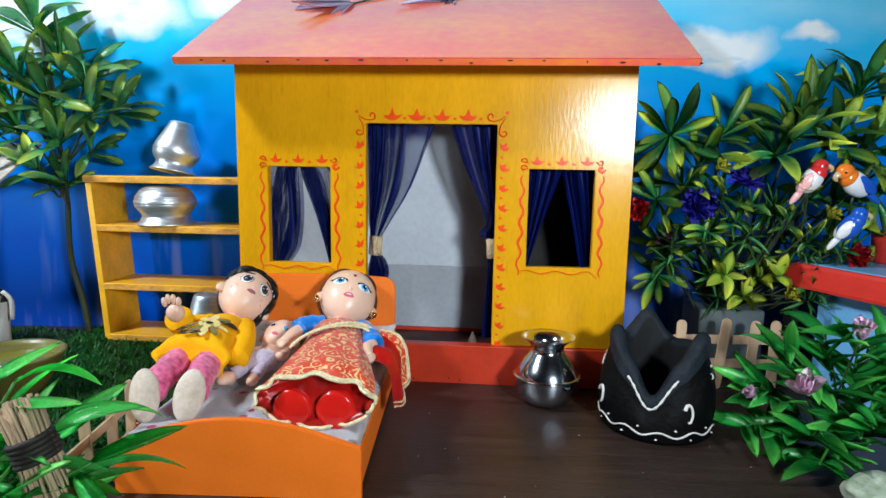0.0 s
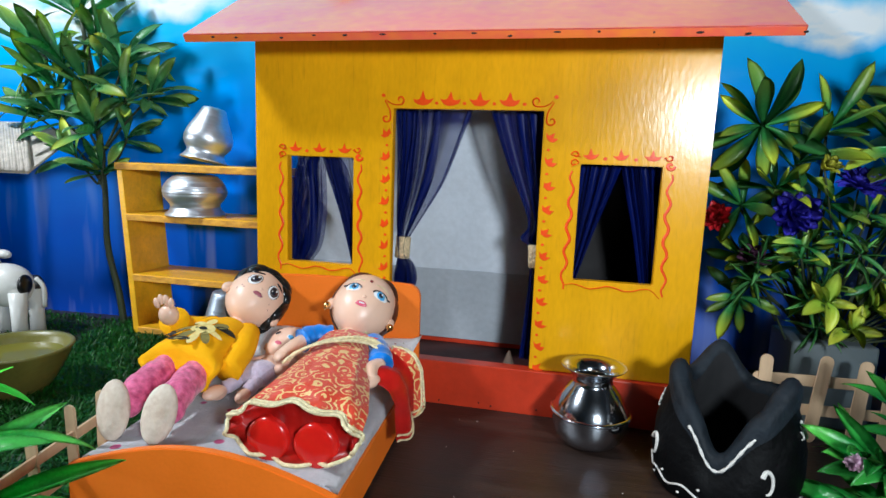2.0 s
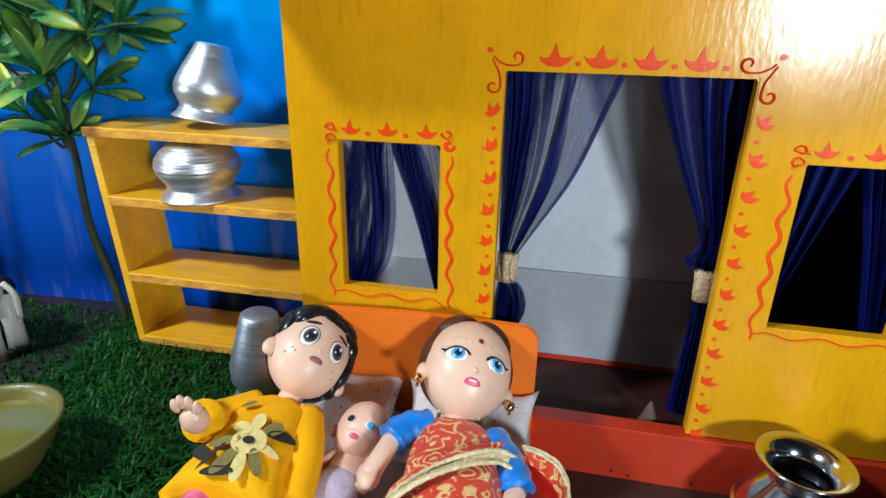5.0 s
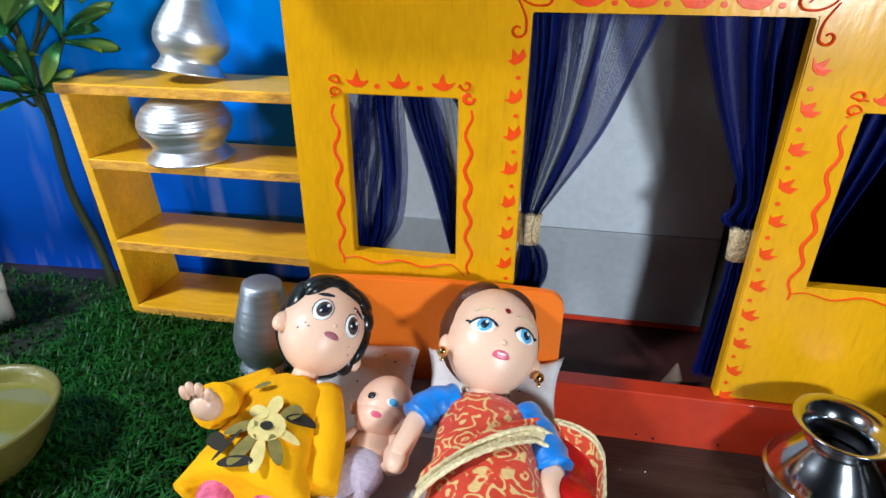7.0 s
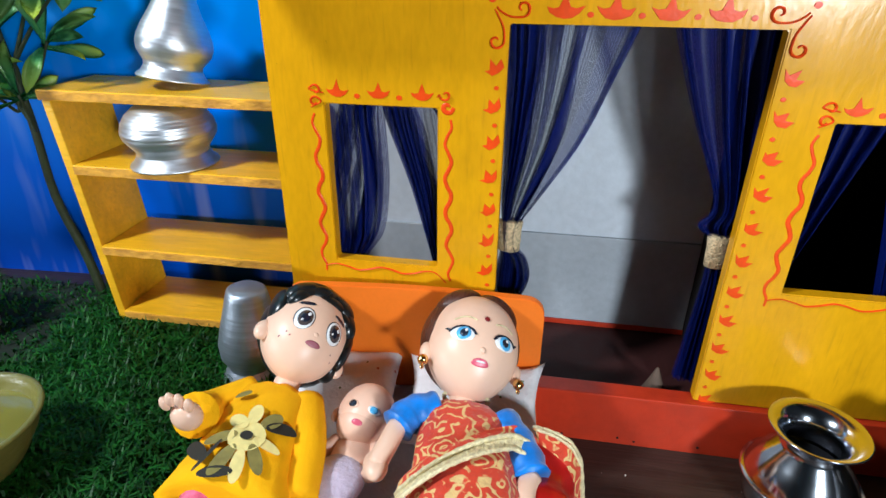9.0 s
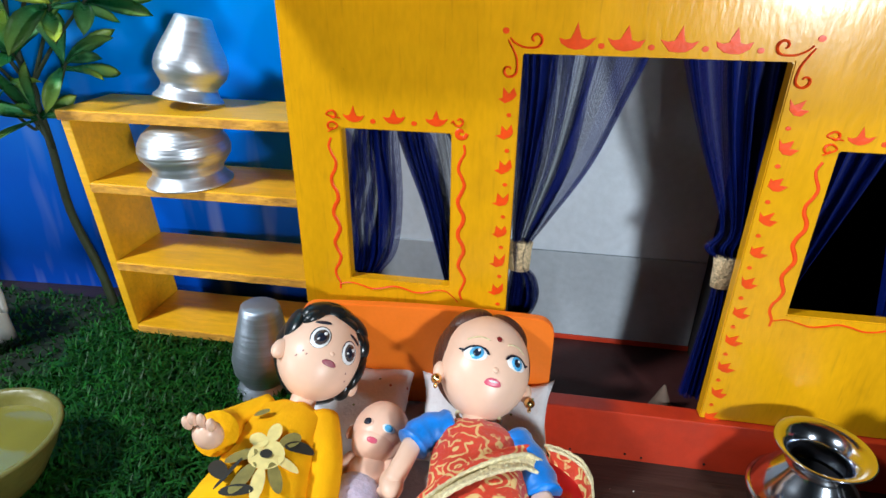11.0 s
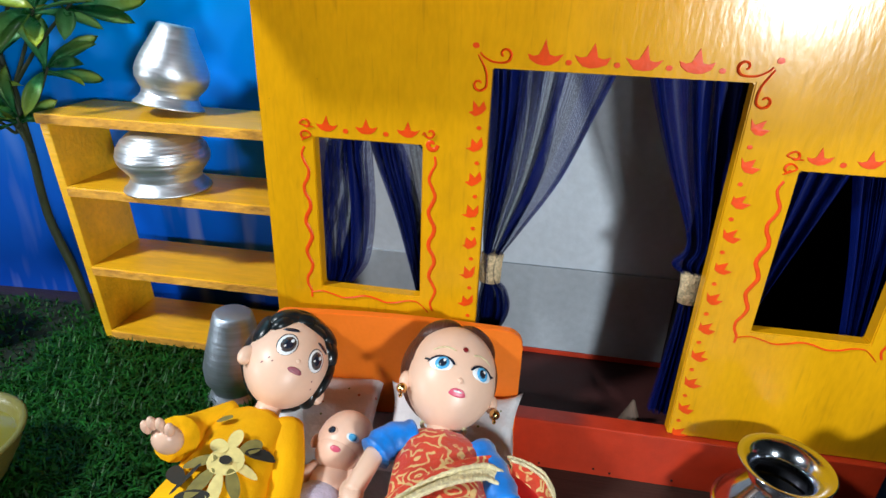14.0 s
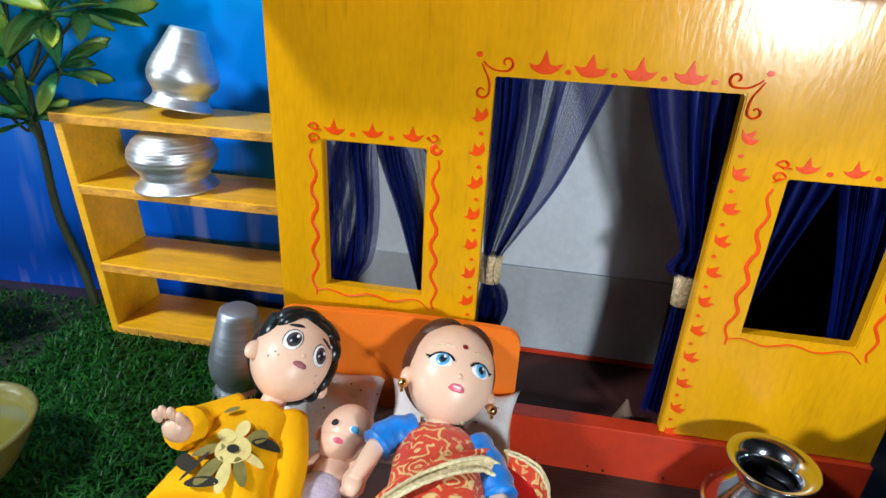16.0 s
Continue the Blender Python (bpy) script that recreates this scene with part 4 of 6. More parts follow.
# ---- clay stove ----
def stove():
    ob = thing("clay_stove", "black clay stove with raised lips and white painted lines", "stove", at=(0.285, -0.104, 0.0), turn=(0, 0, -20))
    n = 120

    def height(a):
        # a low mouth at the front; lobes at one side, the back and the other side
        def near(degrees, width):
            d = a - math.radians(degrees)
            return math.exp(-(math.atan2(math.sin(d), math.cos(d)) / width) ** 2)
        return 0.087 + 0.030 * near(188, 0.55) + 0.043 * near(112, 0.50) + 0.034 * near(-14, 0.58) + 0.010 * near(48, 0.40) - 0.037 * near(-92, 0.36)

    bm = bmesh.new()
    rings = []
    for i in range(n):
        a = 2 * math.pi * i / n
        h = height(a)
        ca, sa = math.cos(a), math.sin(a)
        pts = []
        for t in (0.0, 0.03, 0.12, 0.3, 0.5, 0.7, 0.85):
            pts.append((0.060 + 0.010 * math.sin(math.pi * min(1, t * 0.9 + 0.1)) - 0.010 * t, 0.002 + (h - 0.012) * t))
        r_top = pts[-1][0]
        for q in range(7):
            w = math.pi * q / 6
            pts.append((r_top - 0.0085 + 0.0085 * math.cos(w), h - 0.0105 + 0.0115 * math.sin(w)))
        for t in (0.7, 0.4, 0.2):
            pts.append((0.0425, max(0.012, (h - 0.0105) * t)))
        pts.append((0.030, 0.010))
        ring = []
        for r, z in pts:
            d = noise.noise(Vector((ca * 3, sa * 3, z * 40))) * 0.0018
            ring.append(bm.verts.new(((r + d) * ca, (r + d) * sa, z)))
        rings.append(ring)
    m = len(rings[0])
    for i in range(n):
        a, b = rings[i], rings[(i + 1) % n]
        for q in range(m - 1):
            f = bm.faces.new((a[q], b[q], b[q + 1], a[q + 1]))
            f.material_index = 0 if q < 6 else (1 if q < 13 else 2)
    bm.faces.new([r[-1] for r in rings]).material_index = 2
    bm.faces.new([r[0] for r in reversed(rings)]).material_index = 0
    part("body", bm, (BLACK_CLAY, GREY_CLAY, SOOT), ob)

    def on(a, z, lift=0.0006):
        h = height(a)
        t = min(0.85, (z - 0.002) / (h - 0.012))
        r = 0.060 + 0.010 * math.sin(math.pi * min(1, t * 0.9 + 0.1)) - 0.010 * t + noise.noise(Vector((math.cos(a) * 3, math.sin(a) * 3, z * 40))) * 0.0018 + lift
        return (r * math.cos(a), r * math.sin(a), z)

    base = -math.pi / 2
    part("painted_wave_line", tube([on(base + d / 100, 0.014 + 0.0028 * math.sin(d * 0.11)) for d in range(-150, 151, 3)], 0.0011, 6), CHALK, ob)
    lip = [on(base + d / 100, height(base + d / 100) - 0.0125) for d in range(-52, 49, 3)]
    part("painted_lip_line", tube(lip, [0.0013 + 0.0004 * math.sin(1.7 * i) for i in range(len(lip))], 6), CHALK, ob)
    for c in (0.62, -1.05):
        pts = [on(base + c + 0.07 * math.cos(w) * (1 - 0.03 * i), 0.040 + 0.008 * math.sin(w) * (1.0 if i < 4 else 1.4)) for i, w in enumerate([2.8, 2.0, 1.2, 0.4, -0.4, -1.2, -1.9])]
        part("painted_comma", tube(smooth_path(pts, 4), [0.0024 - 0.00006 * i for i in range(25)], 6), CHALK, ob)
    for c in (1.35, -1.45):
        part("painted_arc", tube([on(base + c + 0.10 * math.cos(w), 0.066 + 0.013 * math.sin(w)) for w in [0.2 + 0.28 * i for i in range(10)]], 0.0009, 6), CHALK, ob)
        for i in range(9):
            w = 0.25 + 0.32 * i
            part("painted_dash", tube([on(base + c + 0.13 * math.cos(w), 0.066 + 0.0165 * math.sin(w)), on(base + c + 0.155 * math.cos(w), 0.066 + 0.0195 * math.sin(w))], 0.0007, 5), CHALK, ob)
    for d in range(-120, 121, 30):
        part("painted_dot", blob(on(base + d / 100 + 0.1, 0.020 if (d // 30) % 2 else 0.008), (0.0015, 0.0015, 0.0011), seg=8, rings=6), CHALK, ob)


stove()

# ---- bed ----
BED = (-0.158, -0.014, 0.0)
bed = thing("toy_bed", "orange board toy bed with a white floral sheet", "bed", at=BED, turn=(0, 0, 3))
W = 0.111


def arched(half, base, corner, peak, rounding):
    pts = [(-half, base), (half, base)]
    pts += [(half - rounding * (1 - math.cos(a)), corner - rounding + rounding * math.sin(a)) for a in [i * math.pi / 2 / 6 for i in range(7)]]
    n = 18
    pts += [((half - rounding) * (1 - 2 * i / n), corner + (peak - corner) * math.sin(math.pi * i / n)) for i in range(1, n)]
    pts += [(-half + rounding * (1 - math.sin(a)), corner - rounding + rounding * math.cos(a)) for a in [i * math.pi / 2 / 6 for i in range(7)]]
    return pts


part("headboard", slab(arched(W, 0.0, 0.150, 0.153, 0.016), -0.004, 0.004, bevel=0.0007), ORANGE, bed, smooth=False)
part("footboard", slab(arched(W + 0.002, 0.0, 0.050, 0.074, 0.004), -0.296, -0.289, bevel=0.0007), ORANGE, bed, smooth=False)
part("side_rail", box((-W, -0.2885, 0.006), (-W + 0.006, -0.0045, 0.044), 0.001), ORANGE, bed, smooth=False)
part("side_rail", box((W - 0.006, -0.2885, 0.006), (W, -0.0045, 0.044), 0.001), ORANGE, bed, smooth=False)
part("bed_base", box((-W + 0.0065, -0.288, 0.012), (W - 0.0065, -0.005, 0.020)), ORANGE, bed, smooth=False)


def sheet_mesh():
    bm = bmesh.new()
    nx, ny = 48, 60
    hw, y0, y1 = W - 0.001, -0.2880, -0.0055
    rows = []
    for j in range(ny + 1):
        y = y0 + (y1 - y0) * j / ny
        row = []
        for i in range(nx + 1):
            x = -hw + 2 * hw * i / nx
            edge = max(0, abs(x) / hw - 0.93) / 0.07
            z = 0.0525 - 0.0055 * edge ** 2 + 0.0016 * noise.noise(Vector((x * 40, y * 22, 0))) + 0.0008 * noise.noise(Vector((x * 110, y * 90, 4)))
            row.append(bm.verts.new((x, y, z)))
        rows.append(row)
    for a, b in zip(rows, rows[1:]):
        for i in range(nx):
            bm.faces.new((a[i], a[i + 1], b[i + 1], b[i]))
    bmesh.ops.solidify(bm, geom=bm.faces[:], thickness=0.002)
    return bm


matt = thing("mattress", "thin mattress under a white sheet with pink flowers", "mattress", at=BED, turn=(0, 0, 3))
part("pad", box((-W + 0.007, -0.2875, 0.0205), (W - 0.007, -0.0060, 0.0455), 0.004), SHEET, matt)
part("sheet", sheet_mesh(), SHEET, matt, "white cotton sheet with small pink flowers")


def pillow(at, turn, size, label):
    bm = bmesh.new()
    n = 26
    lay = {}
    for s in (1, -1):
        for i in range(n + 1):
            for j in range(n + 1):
                u, v = 2 * i / n - 1, 2 * j / n - 1
                f = ((1 - u ** 4) * (1 - v ** 4)) ** 0.5
                pinch = 1 - 0.07 * (1 - u * u) * 0 - 0.06 * (1 - abs(u)) * abs(v) ** 3 - 0.06 * (1 - abs(v)) * abs(u) ** 3
                edge = f < 1e-6
                if edge and s < 0:
                    lay[(s, i, j)] = lay[(1, i, j)]
                    continue
                wr = 0.0016 * noise.noise(Vector((u * 3 + at[0] * 50, v * 3, s)))
                ear = 0.10 * abs(u * v) ** 5
                lay[(s, i, j)] = bm.verts.new((u * size[0] * (pinch + ear), v * size[1] * (pinch + ear), s * (f * size[2] + (wr if not edge else 0)) + 0.10 * ear))
    for s in (1, -1):
        for i in range(n):
            for j in range(n):
                q = [lay[(s, i, j)], lay[(s, i + 1, j)], lay[(s, i + 1, j + 1)], lay[(s, i, j + 1)]]
                bm.faces.new(q if s > 0 else list(reversed(q)))
    ob = solo("pillow", bm, PILLOW, label, "pillow", group="pillows on the bed")
    ob.matrix_world = pose(*at, *turn)
    return ob


pillow((-0.214, -0.058, 0.068), (17, 0, 6), (0.049, 0.044, 0.011), "white dotted cotton pillow under the boy doll")
pillow((-0.100, -0.054, 0.067), (16, 0, 2), (0.054, 0.040, 0.012), "white dotted cotton pillow under the saree doll")


# ---- dolls: each one plain mesh ----
def merge_smooth(bm):
    bmesh.ops.recalc_face_normals(bm, faces=bm.faces)
    return bm


def head_frame(centre, up, face):
    """Local x to the doll's left as seen from the front, y up along the head, z out of the face."""
    z = Vector(face).normalized()
    y = (Vector(up) - z * Vector(up).dot(z)).normalized()
    x = y.cross(z)
    return Matrix((( x.x, y.x, z.x, centre[0]), (x.y, y.y, z.y, centre[1]), (x.z, y.z, z.z, centre[2]), (0, 0, 0, 1)))


def local_blob(bm, frame_m, at, radii, mat_index, seg=24, rings=16, roll=0):
    before = set(bm.faces)
    bmesh.ops.create_uvsphere(bm, u_segments=seg, v_segments=rings, radius=1, matrix=frame_m @ pose(*at, 0, 0, roll) @ Matrix.Diagonal((*radii, 1)))
    for f in bm.faces:
        if f not in before:
            f.material_index = mat_index


def chin(v):
    """Cheeks narrow towards the chin."""
    return 1 + 0.05 * max(0.0, math.sin(-v * 3.0)) - 0.16 * max(0.0, -v - 0.35) ** 1.5


JAW = 1.22  # the lower half of a head is longer than the upper


def head_shell(bm, fm, radii, mat_index):
    before = set(bm.faces)
    r = bmesh.ops.create_uvsphere(bm, u_segments=48, v_segments=32, radius=1)
    for v in r["verts"]:
        k = chin(v.co.y)
        v.co = fm @ Vector((v.co.x * radii[0] * k, v.co.y * radii[1] * (JAW if v.co.y < 0 else 1), v.co.z * radii[2] * (1 - (1 - k) * 0.4)))
    for f in bm.faces:
        if f not in before:
            f.material_index = mat_index


def on_head(x, y, radii, centre_z=0.0, lift=0.0):
    v = y / (radii[1] * (JAW if y < 0 else 1))
    k = chin(v)
    q = 1 - (x / (radii[0] * k)) ** 2 - v ** 2
    if q > 0:
        return radii[2] * (1 - (1 - k) * 0.4) * math.sqrt(q) + centre_z + lift
    return radii[2] * math.sqrt(max(0, q)) + centre_z + lift


def patch(bm, fm, x, y, rx, ry, radii, mat_index, lift, roll=0.0, n=20):
    """A painted mark lying on the head's curved front."""
    before = set(bm.faces)
    c, s = math.cos(math.radians(roll)), math.sin(math.radians(roll))

    def at(r, a):
        u, v = rx * r * math.cos(a), ry * r * math.sin(a)
        px, py = x + u * c - v * s, y + u * s + v * c
        return bm.verts.new(fm @ Vector((px, py, on_head(px, py, radii, 0, lift * (1 if r < 0.99 else 0.3)))))

    mid = at(0, 0)
    rings = [[at(r, 2 * math.pi * k / n) for k in range(n)] for r in (0.5, 0.9, 1.0)]
    for k in range(n):
        bm.faces.new((mid, rings[0][k], rings[0][(k + 1) % n])).material_index = mat_index
        for a, b in zip(rings, rings[1:]):
            bm.faces.new((a[k], b[k], b[(k + 1) % n], a[(k + 1) % n])).material_index = mat_index


def boy_doll():
    bm = bmesh.new()
    mats = (SKIN, HAIR_BLACK, KURTA, PINK_CLOTH, SOLE, EYE_WHITE, EYE_DARK, LIP_DARK, BIRD_WHITE, OLIVE, CREAM, BLACK_PRINT, EYE_BROWN)
    fm = head_frame((-0.2360, -0.062, 0.129), (-0.10, 0.98, 0.17), (0.62, -0.08, 0.77))
    R = (0.0330, 0.0360, 0.0325)
    head_shell(bm, fm, R, 0)
    # hair: cap, swept fringe and locks
    local_blob(bm, fm, (0.001, 0.0072, -0.0100), (0.0366, 0.0385, 0.0340), 1, 40, 28)
    local_blob(bm, fm, (0.004, -0.006, -0.019), (0.0310, 0.0290, 0.0180), 1, 30, 20)
    for x, y, z, rx, ry, rz, ro in ((-0.0165, 0.0180, 0.0170, 0.018, 0.0105, 0.0130, 38), (-0.0040, 0.0215, 0.0205, 0.018, 0.0095, 0.0110, 16), (0.0110, 0.0200, 0.0195, 0.018, 0.0100, 0.0115, -14), (0.0230, 0.0120, 0.0140, 0.015, 0.0090, 0.0130, -54), (-0.0295, 0.0060, 0.0060, 0.0068, 0.016, 0.0130, 4), (0.0305, -0.0040, 0.0060, 0.0068, 0.022, 0.0130, -2), (0.0, 0.0300, 0.0090, 0.024, 0.0105, 0.0160, 0), (-0.0110, 0.0270, 0.0150, 0.020, 0.0075, 0.0120, 26), (0.0270, -0.0180, -0.0040, 0.0075, 0.012, 0.012, 14), (-0.0200, 0.0100, 0.0200, 0.0120, 0.0070, 0.0090, 52), (0.0040, 0.0150, 0.0235, 0.0150, 0.0068, 0.0085, 6), (0.0180, 0.0100, 0.0190, 0.0110, 0.0065, 0.0090, -30)):
        local_blob(bm, fm, (x, y, z), (rx, ry, rz), 1, 20, 14, ro)
    for s in (-1, 1):
        local_blob(bm, fm, (s * 0.0322, -0.017, 0.000), (0.0065, 0.0098, 0.0058), 0, 18, 12, s * 12)
        ex = s * 0.0130
        patch(bm, fm, ex, -0.0130, 0.0070, 0.0094, R, 5, 0.0008, s * -4)
        patch(bm, fm, ex, -0.0127, 0.0074, 0.0098, R, 6, 0.0005, s * -4)
        patch(bm, fm, ex + 0.0004, -0.0133, 0.0056, 0.0072, R, 12, 0.0012)
        patch(bm, fm, ex + 0.0004, -0.0133, 0.0036, 0.0047, R, 6, 0.0016)
        # two white dots painted on the eye as glints
        patch(bm, fm, ex + 0.0020, -0.0105, 0.0013, 0.0016, R, 8, 0.0021)
        patch(bm, fm, ex - 0.0016, -0.0160, 0.0007, 0.0008, R, 8, 0.0021)
        patch(bm, fm, s * 0.0145, 0.0012, 0.0060, 0.0017, R, 6, 0.0009, s * -6)
    patch(bm, fm, 0.001, -0.0290, 0.0060, 0.0020, R, 7, 0.0008, 4)
    for i, (fx, fy) in enumerate(((-0.020, -0.0250), (-0.017, -0.0272), (-0.0225, -0.0275), (0.018, -0.0262), (0.021, -0.0285))):
        patch(bm, fm, fx, fy, 0.0005, 0.0005, R, 7, 0.0006, 0, 8)
    local_blob(bm, fm, (0.0, -0.0215, 0.0270), (0.0026, 0.0024, 0.0022), 0, 14, 10)
    # neck, shirt, arms, legs
    tube([(-0.238, -0.086, 0.112), (-0.241, -0.112, 0.101)], 0.0100, 16, bm, 0)
    before = set(bm.verts)
    rows = [((-0.2400, -0.104, 0.0990), 0.0125, 0.010), ((-0.2415, -0.108, 0.0990), 0.0230, 0.0150), ((-0.2435, -0.118, 0.0990), 0.0325, 0.0195), ((-0.2440, -0.146, 0.0960), 0.0325, 0.0235), ((-0.2435, -0.172, 0.0935), 0.0370, 0.0245), ((-0.2420, -0.190, 0.0910), 0.0405, 0.0240), ((-0.2410, -0.203, 0.0890), 0.0430, 0.0235), ((-0.2410, -0.2010, 0.0880), 0.038, 0.017)]
    rings = []
    for (cx, cy, cz), rx, rz in rows:
        ring = []
        for k in range(40):
            a = 2 * math.pi * k / 40
            wv = 1 + 0.05 * math.sin(5 * a + cy * 160) * min(1, max(0, -cy - 0.11) * 14) + 0.10 * noise.noise(Vector((math.cos(a) * 2.5, cy * 70, math.sin(a) * 2.5)))
            ring.append(bm.verts.new((cx + rx * wv * math.cos(a), cy + 0.12 * rx * math.sin(a) - 0.10 * rx * math.cos(a), cz + rz * wv * math.sin(a))))
        rings.append(ring)
    for a, b in zip(rings, rings[1:]):
        for k in range(40):
            bm.faces.new((a[k], a[(k + 1) % 40], b[(k + 1) % 40], b[k])).material_index = 2
    bm.faces.new(rings[0]).material_index = 2
    bm.faces.new(list(reversed(rings[-1]))).material_index = 2
    # printed flower and stem on the shirt
    for px, py, rx, ry, ro, mi in ((-0.236, -0.166, 0.012, 0.012, 0, 10), (-0.252, -0.170, 0.011, 0.0048, 24, 9), (-0.246, -0.156, 0.008, 0.0052, -30, 10), (-0.238, -0.148, 0.0048, 0.0085, 8, 10), (-0.226, -0.150, 0.0050, 0.0085, -28, 9), (-0.243, -0.186, 0.0050, 0.0125, -14, 9), (-0.232, -0.188, 0.0042, 0.0125, 12, 10), (-0.224, -0.180, 0.0042, 0.0110, 34, 9), (-0.222, -0.168, 0.0090, 0.0036, -8, 10), (-0.236, -0.166, 0.0042, 0.0036, 0, 11), (-0.219, -0.152, 0.0095, 0.0044, 30, 11), (-0.264, -0.180, 0.0130, 0.0050, -38, 11), (-0.254, -0.184, 0.0018, 0.0130, -18, 11), (-0.243, -0.195, 0.0110, 0.0042, 14, 11), (-0.256, -0.130, 0.006, 0.003, 20, 9)):
        pts = []
        for k in range(16):
            a = 2 * math.pi * k / 16
            u, v = rx * math.cos(a), ry * math.sin(a)
            c, s = math.cos(math.radians(ro)), math.sin(math.radians(ro))
            x, y = px + u * c - v * s, py + u * s + v * c
            t = (-y - 0.122) / 0.082
            cx, hw, cz, hz = -0.2440, 0.032 + 0.011 * t, 0.0990 - 0.0100 * t, 0.0205 + 0.0037 * math.sin(min(1.4, t * 2))
            q = max(0.0, 1 - ((x - cx) / hw) ** 2)
            pts.append(bm.verts.new((x, y, cz + hz * math.sqrt(q) * 1.06 + 0.0016 + 0.00012 * mi)))
        bm.faces.new(pts).material_index = mi
    for pts, rad in (([(-0.262, -0.106, 0.101), (-0.281, -0.134, 0.106), (-0.278, -0.156, 0.122)], [0.0140, 0.0140, 0.0155]), ([(-0.221, -0.108, 0.100), (-0.207, -0.142, 0.093), (-0.201, -0.178, 0.082)], [0.0135, 0.0130, 0.0135])):
        sp = smooth_path(pts, 5)
        tube(sp, [rad[0] + (rad[-1] - rad[0]) * i / (len(sp) - 1) for i in range(len(sp))], 18, bm, 2)
    # raised and lowered forearms
    blob((-0.276, -0.166, 0.131), (0.0105, 0.009, 0.012), (20, 14, 0), bm, 0)
    for i, (dx, dz) in enumerate(((-0.008, 0.010), (-0.004, 0.014), (0.001, 0.014), (0.006, 0.011))):
        blob((-0.276 + dx * 1.2, -0.171, 0.134 + dz), (0.0032, 0.0032, 0.0060), (10, dx * 900, 0), bm, 0, 10, 8)
    blob((-0.203, -0.198, 0.068), (0.0085, 0.0130, 0.0065), (0, 0, -10), bm, 0)
    for s, fx, fy, fz in ((-1, -0.250, -0.268, 0.074), (1, -0.206, -0.266, 0.075)):
        kx = -0.258 if s < 0 else -0.224
        sp = smooth_path([(kx, -0.190, 0.084), ((kx + fx) / 2, -0.228, 0.083), (fx, -0.262, 0.074)], 5)
        tube(sp, [0.0155 + 0.0009 * math.sin(i * 2.3) - 0.0025 * i / len(sp) for i in range(len(sp))], 18, bm, 3)
        blob((fx, fy - 0.004, fz + 0.002), (0.0150, 0.010, 0.026), (-16, 8 * s, 0), bm, 4, 26, 18)
    ob = solo("boy_doll", merge_smooth(bm), mats, "black-haired toy doll in a yellow printed shirt lying on the bed", "doll")
    return ob


boy_doll()


